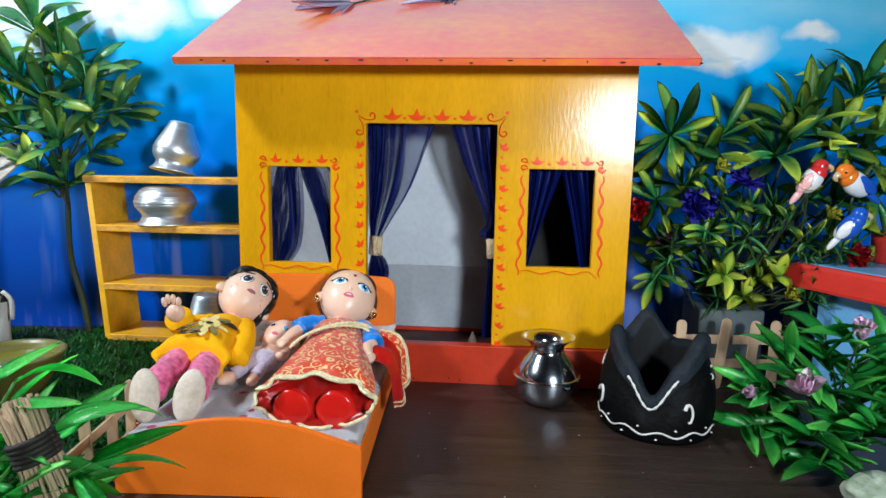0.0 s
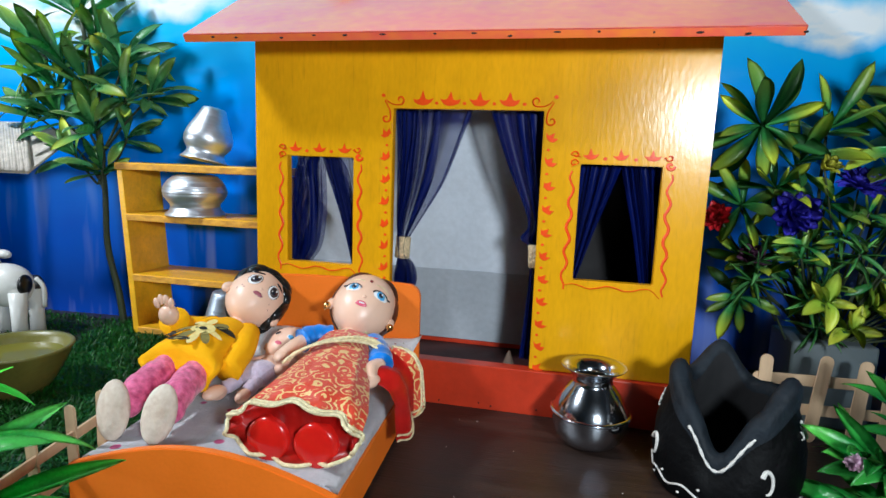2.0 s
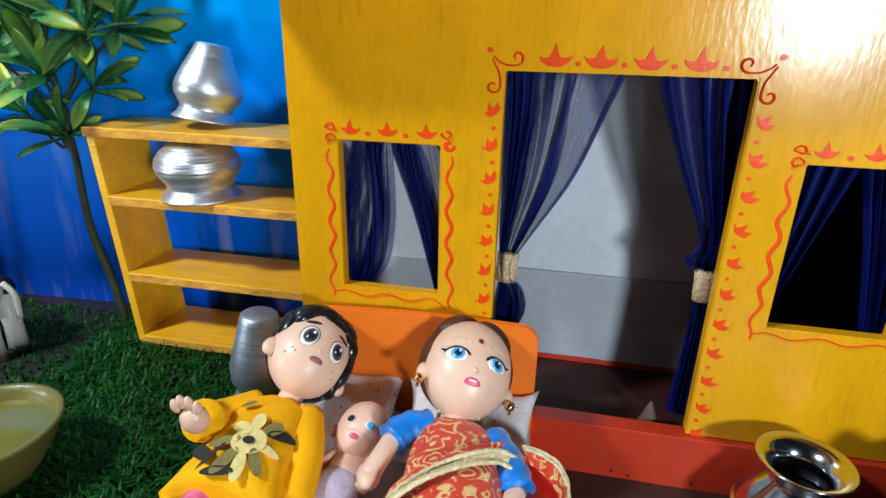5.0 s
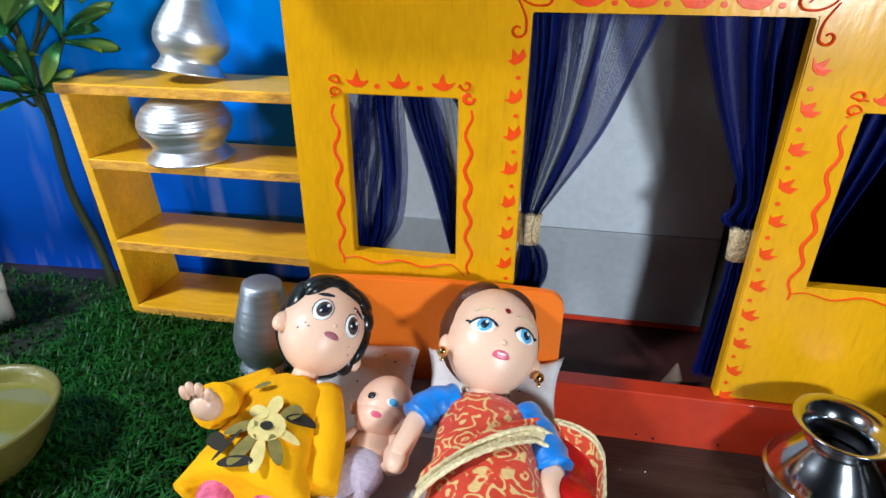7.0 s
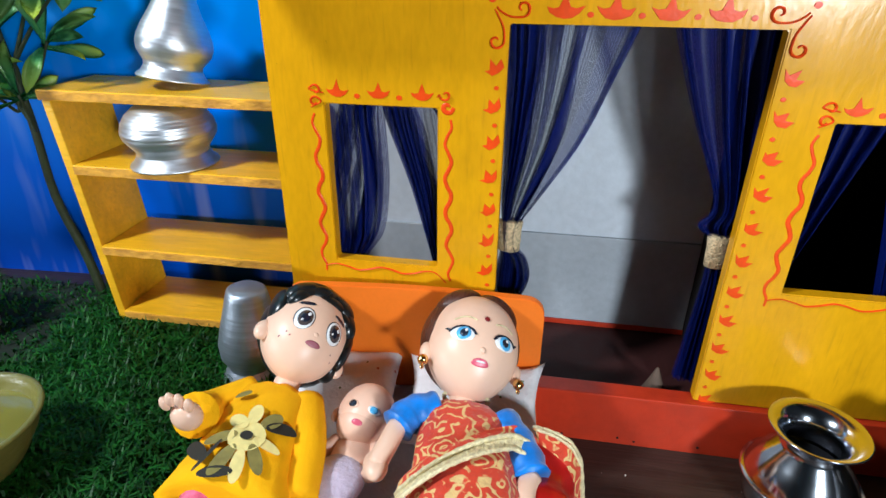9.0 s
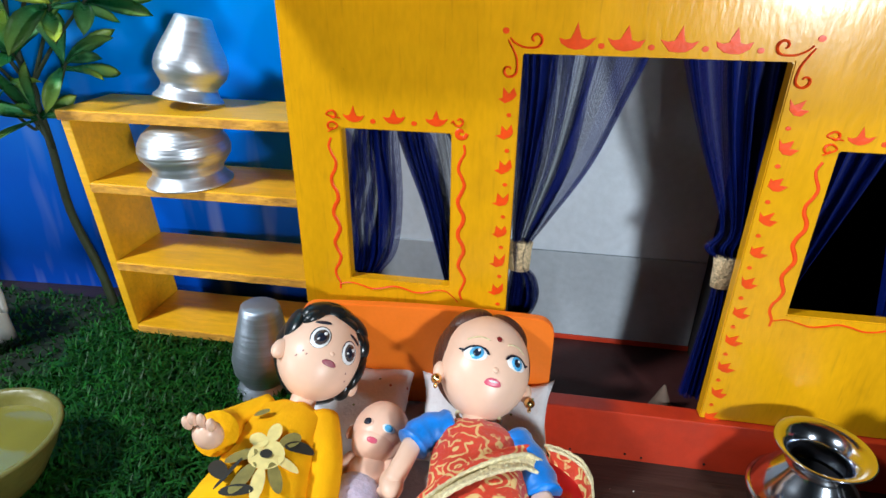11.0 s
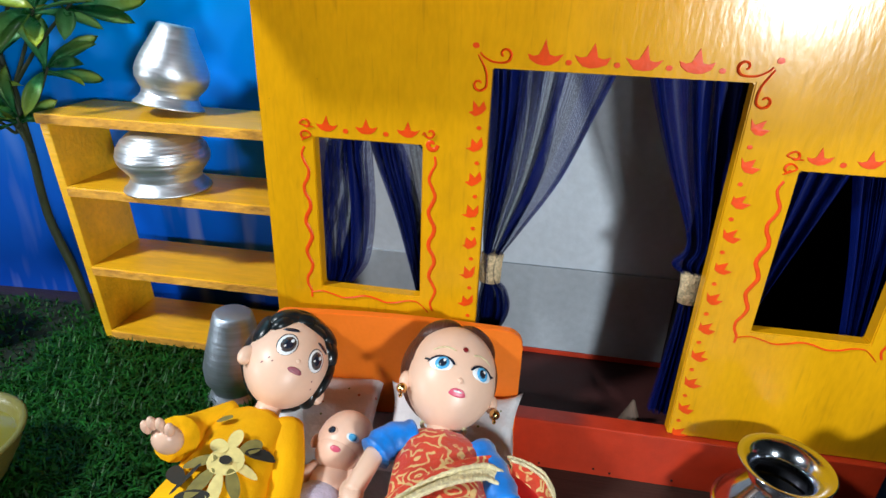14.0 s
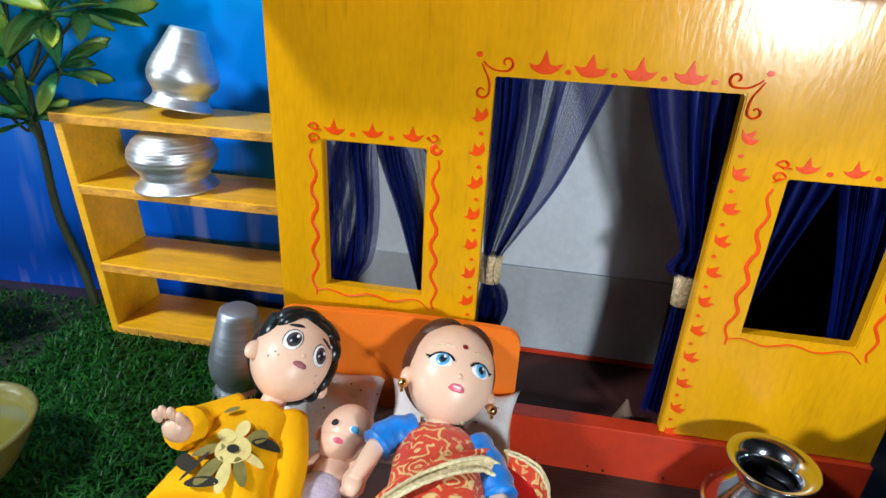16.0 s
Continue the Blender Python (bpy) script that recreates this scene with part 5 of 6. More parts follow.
def saree_doll():
    bm = bmesh.new()
    mats = (SKIN, HAIR_BROWN, BROCADE, GOLD, BLUE_CLOTH, EYE_WHITE, EYE_BLUE, EYE_DARK, LIP, MAROON, RED_GLOSS, RED_SATIN, BIRD_WHITE, GOLD_BALL)
    fm = head_frame((-0.1015, -0.055, 0.131), (-0.02, 0.92, 0.39), (0.33, -0.36, 0.87))
    R = (0.0352, 0.0390, 0.0335)
    head_shell(bm, fm, R, 0)
    local_blob(bm, fm, (0, 0.0035, -0.0085), (0.0400, 0.0440, 0.0330), 1, 44, 30)
    for s in (-1, 1):
        local_blob(bm, fm, (s * 0.0150, 0.0300, -0.0010), (0.0210, 0.0125, 0.0200), 1, 30, 20, -s * 32)
    for s in (-1, 1):
        local_blob(bm, fm, (s * 0.0355, -0.017, 0.000), (0.0048, 0.0080, 0.005), 0, 16, 12)
        local_blob(bm, fm, (s * 0.0375, -0.0265, 0.004), (0.0042, 0.0042, 0.0042), 13, 16, 12)
        local_blob(bm, fm, (s * 0.0375, -0.0325, 0.004), (0.0016, 0.0020, 0.0016), 13, 10, 8)
        ex = s * 0.0160
        patch(bm, fm, ex, -0.0115, 0.0084, 0.0054, R, 5, 0.0008, s * 10)
        patch(bm, fm, ex + 0.0004, -0.0113, 0.0052, 0.0053, R, 6, 0.0013)
        patch(bm, fm, ex + 0.0004, -0.0114, 0.0029, 0.0032, R, 7, 0.0018)
        # painted white glint beside the pupil
        patch(bm, fm, ex + 0.0016, -0.0096, 0.0011, 0.0012, R, 12, 0.0022)
        for i in range(9):
            a = math.radians(20 + 17.5 * i)
            lx, ly = 0.0086 * math.cos(a) * s, 0.0054 * math.sin(a) + 0.0010 * math.cos(a)
            patch(bm, fm, ex + lx, -0.0115 + ly, 0.0020, 0.0009 if i else 0.0006, R, 7, 0.0012, s * (math.degrees(a) - 90) * 0.55, 10)
        patch(bm, fm, ex + s * 0.0098, -0.0078, 0.0024, 0.0006, R, 7, 0.0013, s * 32, 10)
        for i in range(7):
            bx = 0.0085 + 0.0022 * i
            patch(bm, fm, s * bx, -0.0005 + 0.0030 * math.sin(math.pi * (0.15 + 0.7 * i / 6)), 0.0017, 0.0006, R, 3, 0.0008, s * 22 * (1 - i / 3), 8)
    patch(bm, fm, 0.0, 0.0030, 0.0021, 0.0022, R, 9, 0.0010)
    patch(bm, fm, 0.0, -0.0305, 0.0066, 0.0021, R, 8, 0.0007)
    for s in (-1, 1):
        patch(bm, fm, s * 0.0028, -0.0288, 0.0034, 0.0012, R, 8, 0.0008, -s * 18, 12)
    patch(bm, fm, 0.0, -0.0296, 0.0036, 0.0006, R, 12, 0.0012)
    local_blob(bm, fm, (0.0, -0.0215, 0.0300), (0.0024, 0.0024, 0.0018), 0, 14, 10)
    tube([(-0.104, -0.086, 0.110), (-0.102, -0.112, 0.100)], 0.0105, 16, bm, 0)
    ring = [(-0.102 + 0.0165 * math.cos(a), -0.089 - 0.006 * math.sin(a), 0.105 + 0.014 * math.sin(a)) for a in [2 * math.pi * k / 24 for k in range(25)]]
    tube(ring, 0.0018, 6, bm, 3)
    # draped body widening to the hem
    rows = [(-0.103, -0.096, 0.100, 0.013, 0.010), (-0.102, -0.100, 0.0998, 0.025, 0.0145), (-0.099, -0.112, 0.0985, 0.034, 0.0195), (-0.095, -0.150, 0.0940, 0.0350, 0.0225), (-0.091, -0.175, 0.0910, 0.0380, 0.0240), (-0.087, -0.205, 0.0880, 0.0440, 0.0250), (-0.083, -0.238, 0.0840, 0.0510, 0.0250), (-0.081, -0.276, 0.0800, 0.0560, 0.0240)]
    rings = []
    n = 96
    for j, (cx, cy, cz, rx, rz) in enumerate(rows):
        r = []
        for k in range(n):
            a = 2 * math.pi * k / n
            wv = 1 + 0.022 * math.sin(9 * a + 0.7) * j / 7 + 0.02 * math.sin(17 * a) * j / 7 + 0.05 * noise.noise(Vector((math.cos(a) * 4, j * 0.4, math.sin(a) * 4))) * j / 7
            r.append(bm.verts.new((cx + rx * wv * math.cos(a), cy + 0.004 * math.sin(9 * a) * j / 7, max(0.056, cz + rz * wv * math.sin(a)))))
        rings.append(r)
    for a, b in zip(rings, rings[1:]):
        for k in range(n):
            bm.faces.new((a[k], a[(k + 1) % n], b[(k + 1) % n], b[k])).material_index = 2
    bm.faces.new(rings[0]).material_index = 2
    hem = [v.co.copy() for v in rings[-1]]
    inner = [bm.verts.new((-0.081 + (c.x + 0.081) * 0.9, c.y + 0.012, 0.083 + (c.z - 0.083) * 0.85)) for c in hem]
    for k in range(n):
        bm.faces.new((rings[-1][k], rings[-1][(k + 1) % n], inner[(k + 1) % n], inner[k])).material_index = 11
    bm.faces.new(list(reversed(inner))).material_index = 11
    # gold hem bands
    for off, rad in ((0.0, 0.0018), (0.0050, 0.0015)):
        tube([Vector((c.x, c.y + off, c.z)) + Vector((c.x + 0.081, 0, c.z - 0.083)).normalized() * 0.0012 for c in hem] + [Vector((hem[0].x, hem[0].y + off, hem[0].z))], rad, 6, bm, 3)
    # feet
    for s in (-1, 1):
        sp = smooth_path([(-0.083 + s * 0.0205, -0.240, 0.072), (-0.083 + s * 0.0210, -0.272, 0.070)], 4)
        tube(sp, 0.0185, 24, bm, 10)
        blob((-0.083 + s * 0.0210, -0.2715, 0.070), (0.0185, 0.0040, 0.0185), (0, 0, 0), bm, 10)
    # draped sash across the chest with gold edging, and the loose end down the side
    def sash(u, w):
        x = -0.134 + 0.108 * u
        y = -0.190 + 0.072 * u - 0.020 * max(0, u - 0.65) / 0.35 + 0.003 * math.sin(u * 3) + w * 0.021
        q = max(0.0, 1 - ((x + 0.091) / 0.046) ** 2)
        return Vector((x, y, 0.0905 + 0.0265 * math.sqrt(q) + 0.0022 - (0.020 * max(0, u - 0.80) / 0.20) + 0.0008 * math.sin(w * 9 + u * 6)))
    nu, nw = 34, 10
    grid = [[bm.verts.new(sash(i / nu, j / nw)) for j in range(nw + 1)] for i in range(nu + 1)]
    for a, b in zip(grid, grid[1:]):
        for j in range(nw):
            bm.faces.new((a[j], b[j], b[j + 1], a[j + 1])).material_index = 2 if j > 4 else 3
    for w in (0.0, 0.5):
        tube([sash(i / nu, w) + Vector((0, 0, 0.0006)) for i in range(nu + 1)], [0.0015 + 0.0004 * (i % 2) for i in range(nu + 1)], 6, bm, 3)
    fall = []
    for i in range(19):
        t = i / 18
        row = []
        for j in range(15):
            w = j / 14
            over = min(1.0, t * 1.8)
            down = max(0.0, t - 0.45) / 0.55
            row.append(bm.verts.new((-0.052 + 0.030 * over + 0.007 * down + 0.004 * math.sin(w * 9 + 2 * t), -0.106 - 0.070 * w - 0.014 * t, 0.1010 - 0.012 * over ** 2 - 0.044 * down - 0.008 * w + 0.0035 * math.sin(w * 11 + 3 * t))))
        fall.append(row)
    for a, b in zip(fall, fall[1:]):
        for j in range(14):
            bm.faces.new((a[j], b[j], b[j + 1], a[j + 1])).material_index = 2 if j < 3 else 11
    for e, lift in ((fall[-1], 0.0), (fall[-2], 0.0006)):
        tube([v.co + Vector((0.0010, 0, lift)) for v in e], [0.0009 + 0.0003 * (i % 2) for i in range(15)], 6, bm, 3)
    for q in (0, 1):
        tube([r[q].co + Vector((0.0006, 0.0004, 0.0010)) for r in fall], [0.0011 + 0.0004 * (i % 2) for i in range(19)], 6, bm, 3)
    # puffed sleeves and forearms
    for s, pts in ((-1, [(-0.122, -0.102, 0.104), (-0.138, -0.112, 0.106), (-0.146, -0.124, 0.104)]), (1, [(-0.074, -0.105, 0.102), (-0.059, -0.128, 0.100), (-0.051, -0.146, 0.096)])):
        sp = smooth_path(pts, 5)
        tube(sp, [0.0128 + 0.0008 * math.sin(i * 2.1) for i in range(len(sp))], 18, bm, 4)
        end = pts[-1]
        lower = [end, (end[0] + (-0.003 if s < 0 else -0.004), end[1] - 0.015, end[2] + (-0.002 if s < 0 else 0.000)), (end[0] + (-0.008 if s < 0 else 0.000), end[1] - 0.030, end[2] + (-0.008 if s < 0 else -0.006))]
        tube(smooth_path(lower, 4), 0.0072, 14, bm, 0)
        blob(lower[-1], (0.0085, 0.0125, 0.0065), (0, 0, -18 * s), bm, 0)
    return solo("saree_doll", merge_smooth(bm), mats, "brown-haired toy doll in a red and gold saree on the bed", "doll")


saree_doll()


def baby_doll():
    bm = bmesh.new()
    mats = (SKIN_DARK, LILAC, EYE_WHITE, EYE_BLUE, LIP, EYE_DARK)
    fm = head_frame((-0.178, -0.099, 0.083), (0.18, 0.86, 0.45), (0.10, -0.42, 0.90)) @ Matrix.Scale(1.22, 4)
    R = (0.0180, 0.0205, 0.0185)
    local_blob(bm, fm, (0, 0.002, 0), R, 0, 30, 22)
    local_blob(bm, fm, (0, -0.006, 0.002), (0.0155, 0.0145, 0.0155), 0, 26, 18)
    for s in (-1, 1):
        local_blob(bm, fm, (s * 0.0180, -0.004, 0), (0.003, 0.005, 0.003), 0, 12, 8)
        patch(bm, fm, s * 0.0070, 0.0005, 0.0040, 0.0027, R, 2 if s > 0 else 0, 0.0006)
        patch(bm, fm, s * 0.0070, 0.0004, 0.0026, 0.0024, R, 3 if s > 0 else 5, 0.0010)
    patch(bm, fm, 0, -0.0095, 0.0036, 0.0018, (0.0155, 0.021, 0.0178), 4, 0.0005)
    blob((-0.180, -0.126, 0.073), (0.0155, 0.020, 0.0115), (0, 0, -8), bm, 0)
    blob((-0.184, -0.150, 0.072), (0.0195, 0.021, 0.0140), (0, 0, -6), bm, 1)
    for s in (-1, 1):
        tube(smooth_path([(-0.180 + s * 0.014, -0.117, 0.076), (-0.182 + s * 0.021, -0.133, 0.075), (-0.183 + s * 0.021, -0.148, 0.078)], 4), 0.0055, 12, bm, 0)
        tube(smooth_path([(-0.186 + s * 0.009, -0.164, 0.070), (-0.189 + s * 0.013, -0.182, 0.067)], 4), 0.0072, 12, bm, 1)
        blob((-0.190 + s * 0.013, -0.190, 0.0645), (0.0062, 0.0105, 0.0068), (0, 0, 0), bm, 0)
    return solo("baby_doll", merge_smooth(bm), mats, "small bald toy baby doll in lilac cloth on the bed", "doll")


baby_doll()


# ---- grass mat ----
mat_area = thing("grass_mat", "green artificial grass mat beside the bed", "grass", kind="stuff")
part("backing", box((-0.98, -0.62, 0.0005), (-0.282, 0.160, 0.004)), MAT_BASE, mat_area, smooth=False)


def grass_blades(count):
    rng = np.random.default_rng(7)
    x = rng.uniform(-0.975, -0.276, count)
    y = rng.uniform(-0.60, 0.162, count)
    # worn: blades thinned over the dark backing to imitate shade at the back left
    worn = (y > -0.055) & (x < -0.604 + 0.012 * np.sin(y * 70) + rng.uniform(0, 0.012, count))
    keep = ~worn | (rng.uniform(0, 1, count) < 0.22)
    x, y, worn = x[keep], y[keep], worn[keep]
    count = len(x)
    h = rng.uniform(0.008, 0.019, count) * np.where(worn, 0.55, 1.0)
    a = rng.uniform(0, 2 * np.pi, count)
    lean = rng.uniform(0.3, 1.7, count)
    w = rng.uniform(0.0009, 0.0017, count)
    d = np.stack([np.cos(a), np.sin(a), np.zeros(count)], 1)
    s = np.stack([-np.sin(a), np.cos(a), np.zeros(count)], 1)
    base = np.stack([x, y, np.full(count, 0.003)], 1)
    up = np.array([0, 0, 1.0])
    mid = base + d * (h * lean * 0.35)[:, None] + up * (h * 0.62)[:, None]
    tip = base + d * (h * lean)[:, None] + up * (h * (1.0 - 0.35 * (lean > 0.9)))[:, None]
    v = np.stack([base - s * w[:, None], base + s * w[:, None], mid + s * (w * 0.8)[:, None], mid - s * (w * 0.8)[:, None], tip], 1).reshape(-1, 3)
    k = np.arange(count)[:, None] * 5
    quads, tris = k + np.array([[0, 1, 2, 3]]), k + np.array([[3, 2, 4]])
    me = bpy.data.meshes.new("grass_blades")
    me.from_pydata(v.tolist(), [], quads.tolist() + tris.tolist())
    me.materials.append(GRASS)
    ob = new("grass_blades", me)
    ob.parent = mat_area
    tagged(ob, kind="stuff")


def island_tint(m, spread):
    n, l = m.node_tree.nodes, m.node_tree.links
    b = n["Principled BSDF"]
    src = b.inputs["Base Color"].links[0].from_socket
    info, hsv, mr = n.new("ShaderNodeNewGeometry"), n.new("ShaderNodeHueSaturation"), n.new("ShaderNodeMapRange")
    mr.inputs["To Min"].default_value, mr.inputs["To Max"].default_value = 1 - spread, 1 + spread
    l.new(info.outputs["Random Per Island"], mr.inputs[0])
    l.new(mr.outputs[0], hsv.inputs["Value"])
    l.new(src, hsv.inputs["Color"])
    l.new(hsv.outputs[0], b.inputs["Base Color"])


island_tint(GRASS, 0.55)
grass_blades(72000)


# ---- plants ----
def leaf_mesh(name, material, width, bend, fold, shape=1.0, thick=0.012):
    """A leaf one unit long from the origin along y, cupped and bent, with a midrib."""
    bm = bmesh.new()
    n, k = 9, 4
    rows = []
    for i in range(n + 1):
        t = i / n
        w = width * (math.sin(math.pi * min(1, t ** shape * 0.93 + 0.05)) ** 0.8) if i < n else 0.004
        ang = bend * t
        cy, cz = (math.sin(ang) / bend, -(1 - math.cos(ang)) / bend) if abs(bend) > 1e-3 else (t, 0)
        row = []
        for j in range(-2, 3):
            u = j / 2
            row.append(bm.verts.new((u * w, cy, cz + fold * w * abs(u) ** 1.3 - (0.012 if j == 0 else 0))))
        rows.append(row)
    for a, b in zip(rows, rows[1:]):
        for j in range(4):
            bm.faces.new((a[j], a[j + 1], b[j + 1], b[j]))
    bmesh.ops.solidify(bm, geom=bm.faces[:], thickness=thick)
    return mesh_of(name, bm, material)


def leaf_set(material, width, shape=1.0):
    return [leaf_mesh("leaf", material, width * random.uniform(0.8, 1.2), b, f, shape) for b, f in ((0.5, 0.35), (0.9, 0.25), (-0.25, 0.4), (1.3, 0.3), (0.15, 0.5))]


def put_leaf(parent, meshes, at, way, length, spin=None, name="leaf", face=None):
    y = Vector(way).normalized()
    up = Vector(face) if face is not None else Vector((0, -0.5, 1))
    if up.normalized().cross(y).length < 0.2:
        up = Vector((0.3, -0.9, 0.5))
    x = y.cross(up).normalized()
    z = x.cross(y)
    ob = new(name, random.choice(meshes))
    m = Matrix(((x.x, y.x, z.x, 0), (x.y, y.y, z.y, 0), (x.z, y.z, z.z, 0), (0, 0, 0, 1)))
    r = random.uniform(-0.5, 0.5) if spin is None else spin
    ob.parent = parent
    ob.matrix_local = Matrix.Translation(at) @ m @ Matrix.Rotation(r, 4, "Y") @ Matrix.Diagonal((length, length, length, 1))
    return ob


def rosette(parent, meshes, at, axis, count, length, open_low=0.35, open_high=1.35):
    """Leaves spread round an axis, the outer ones wider open."""
    a = Vector(axis).normalized()
    s = a.cross(Vector((0.3, 0.9, 0.2))).normalized()
    t = a.cross(s)
    for i in range(count):
        f = i / max(1, count - 1)
        ang = i * 2.399 + random.uniform(-0.3, 0.3)
        op = open_low + (open_high - open_low) * f + random.uniform(-0.12, 0.12)
        way = a * math.cos(op) + (s * math.cos(ang) + t * math.sin(ang)) * math.sin(op)
        put_leaf(parent, meshes, Vector(at) - a * (0.012 * f), way, length * random.uniform(0.75, 1.15), face=a + Vector((0, -0.6, 0.35)))


def stem(parent, points, r0, r1, material=TREE_BARK, name="stem"):
    sp = smooth_path(points, 5)
    n = len(sp) - 1
    return part(name, tube(sp, [r0 + (r1 - r0) * i / n for i in range(n + 1)], 8), material, parent)


random.seed(4)
TREE_LEAVES = leaf_set(LEAF_DARK, 0.135, 1.7)
RIGHT_LEAVES = leaf_set(LEAF_RIGHT, 0.108, 1.6)
LIGHT_LEAVES = leaf_set(LEAF_LIGHT, 0.24, 0.95)
BRIGHT_LEAVES = leaf_set(LEAF_GLOSSY, 0.125, 0.85)
LONG_LEAVES = leaf_set(LEAF_BRIGHT, 0.080, 0.80)
FERN_LEAVES = leaf_set(LEAF_FERN, 0.06, 0.9)

tree = thing("artificial_tree", "artificial green tree with a thin dark stem and variegated leaves", "plant")
stem(tree, [(-0.614, 0.146, 0.0), (-0.622, 0.146, 0.06), (-0.638, 0.144, 0.14), (-0.634, 0.140, 0.24), (-0.641, 0.136, 0.36), (-0.653, 0.132, 0.50)], 0.0060, 0.0030, name="trunk")
for cx, cy, cz, ax, nl, ln in ((-0.645, 0.10, 0.515, (0, -0.2, 1), 12, 0.085), (-0.600, 0.09, 0.455, (0.5, -0.4, 0.9), 10, 0.075), (-0.560, 0.09, 0.430, (0.9, -0.3, 0.7), 10, 0.075), (-0.665, 0.08, 0.440, (-0.4, -0.6, 0.8), 11, 0.075), (-0.690, 0.09, 0.400, (-0.8, -0.5, 0.5), 11, 0.080), (-0.620, 0.08, 0.400, (0.2, -0.9, 0.5), 11, 0.075), (-0.555, 0.09, 0.380, (0.9, -0.4, 0.3), 10, 0.075), (-0.520, 0.10, 0.385, (1, -0.2, 0.1), 8, 0.065), (-0.665, 0.07, 0.350, (-0.3, -0.9, 0.3), 11, 0.075), (-0.600, 0.07, 0.335, (0.3, -0.9, 0.3), 11, 0.072), (-0.720, 0.08, 0.350, (-0.9, -0.4, 0.2), 10, 0.075), (-0.640, 0.07, 0.290, (-0.2, -0.9, 0.0), 9, 0.053), (-0.600, 0.08, 0.268, (0.3, -0.8, -0.1), 8, 0.055), (-0.730, 0.09, 0.460, (-0.7, -0.3, 0.8), 10, 0.080), (-0.565, 0.10, 0.320, (0.9, -0.3, -0.1), 7, 0.060)):
    cx, cy = cx - 0.014, cy + 0.034
    stem(tree, [(-0.641, 0.138, max(0.25, cz - 0.10)), ((cx - 0.641) / 2, 0.136, cz - 0.045), (cx, cy, cz)], 0.0024, 0.0014, name="branch")
    rosette(tree, TREE_LEAVES, (cx, cy, cz), (ax[0], ax[1] * 0.8, ax[2] + 0.8), nl + 1, ln * 1.14, 0.12, 1.30)

# tall plants at the right, in a white planter
planter = solo("planter", box((0.392, 0.062, 0.0), (0.484, 0.140, 0.104), 0.004), PLANTER, "plain white plant box behind the little fence", "planter")
shrub = thing("artificial_shrub", "artificial shrub with broad leaves pale at their tips", "plant")
for cx, cy, cz, ax, nl, ln, lo, hi in ((0.326, 0.040, 0.352, (0.05, -1, 0.1), 15, 0.070, 0.7, 1.50), (0.372, 0.055, 0.315, (0.3, -0.6, 0.7), 10, 0.060, 0.3, 1.4), (0.352, 0.05, 0.285, (0.1, -0.8, 0.2), 9, 0.055, 0.4, 1.5), (0.318, 0.06, 0.262, (-0.4, -0.8, 0.2), 8, 0.052, 0.4, 1.5), (0.400, 0.06, 0.352, (0.6, -0.5, 0.6), 9, 0.060, 0.3, 1.3), (0.405, 0.05, 0.270, (0.4, -0.9, 0.2), 9, 0.055, 0.4, 1.5), (0.335, 0.065, 0.200, (-0.3, -0.9, 0.1), 10, 0.055, 0.4, 1.5), (0.330, 0.07, 0.150, (-0.3, -0.9, 0.1), 9, 0.050, 0.4, 1.5)):
    stem(shrub, [(0.42, 0.10, 0.10), ((cx + 0.42) / 2, 0.09, (cz + 0.10) / 2 + 0.02), (cx, cy + 0.008, cz - 0.004)], 0.0024, 0.0016)
    rosette(shrub, RIGHT_LEAVES, (cx, cy, cz), ax, nl, ln * 1.12, lo, hi)

fountain = thing("artificial_shrub", "tall artificial shrub with upright variegated leaves against the sky", "plant")
for cx, cy, cz, ax, nl, ln, lo, hi in ((0.505, 0.07, 0.360, (0, -0.3, 1), 20, 0.082, 0.15, 1.35), (0.545, 0.06, 0.345, (0.3, -0.5, 0.8), 12, 0.080, 0.3, 1.4), (0.475, 0.06, 0.330, (-0.4, -0.5, 0.8), 12, 0.080, 0.3, 1.4), (0.590, 0.07, 0.330, (0.5, -0.5, 0.6), 12, 0.080, 0.3, 1.4), (0.600, 0.10, 0.420, (0.1, -0.2, 1), 18, 0.080, 0.15, 1.2), (0.635, 0.08, 0.400, (0.5, -0.4, 0.7), 12, 0.085, 0.3, 1.3), (0.620, 0.06, 0.280, (0.3, -0.9, 0.2), 11, 0.070, 0.4, 1.5), (0.560, 0.06, 0.265, (0.1, -0.9, 0.2), 11, 0.065, 0.4, 1.5), (0.66, 0.07, 0.34, (0.5, -0.6, 0.5), 11, 0.075, 0.3, 1.4)):
    stem(fountain, [(0.47, 0.11, 0.10), ((cx + 0.47) / 2, 0.10, (cz + 0.10) / 2 + 0.02), (cx, cy + 0.006, cz - 0.006)], 0.0026, 0.0016)
    rosette(fountain, RIGHT_LEAVES, (cx, cy, cz), ax, nl, ln * 1.12, lo, hi)

low = thing("artificial_bush", "low artificial bush with yellow-green leaves and fern fronds", "plant")
for i in range(44):
    cx, cz = random.uniform(0.33, 0.60), random.uniform(0.125, 0.27)
    cy = random.uniform(0.02, 0.06)
    stem(low, [(0.44, 0.09, 0.09), ((cx + 0.44) / 2, 0.075, (cz + 0.09) / 2), (cx, cy, cz)], 0.0018, 0.0011)
    if i % 2:
        rosette(low, FERN_LEAVES, (cx, cy, cz), (cx - 0.45, -0.5, 0.2), 12, 0.036, 0.5, 1.5)
    else:
        rosette(low, LIGHT_LEAVES if i % 8 == 0 else RIGHT_LEAVES, (cx, cy, cz), (cx - 0.45, -0.6, 0.35), 6, 0.036, 0.5, 1.4)
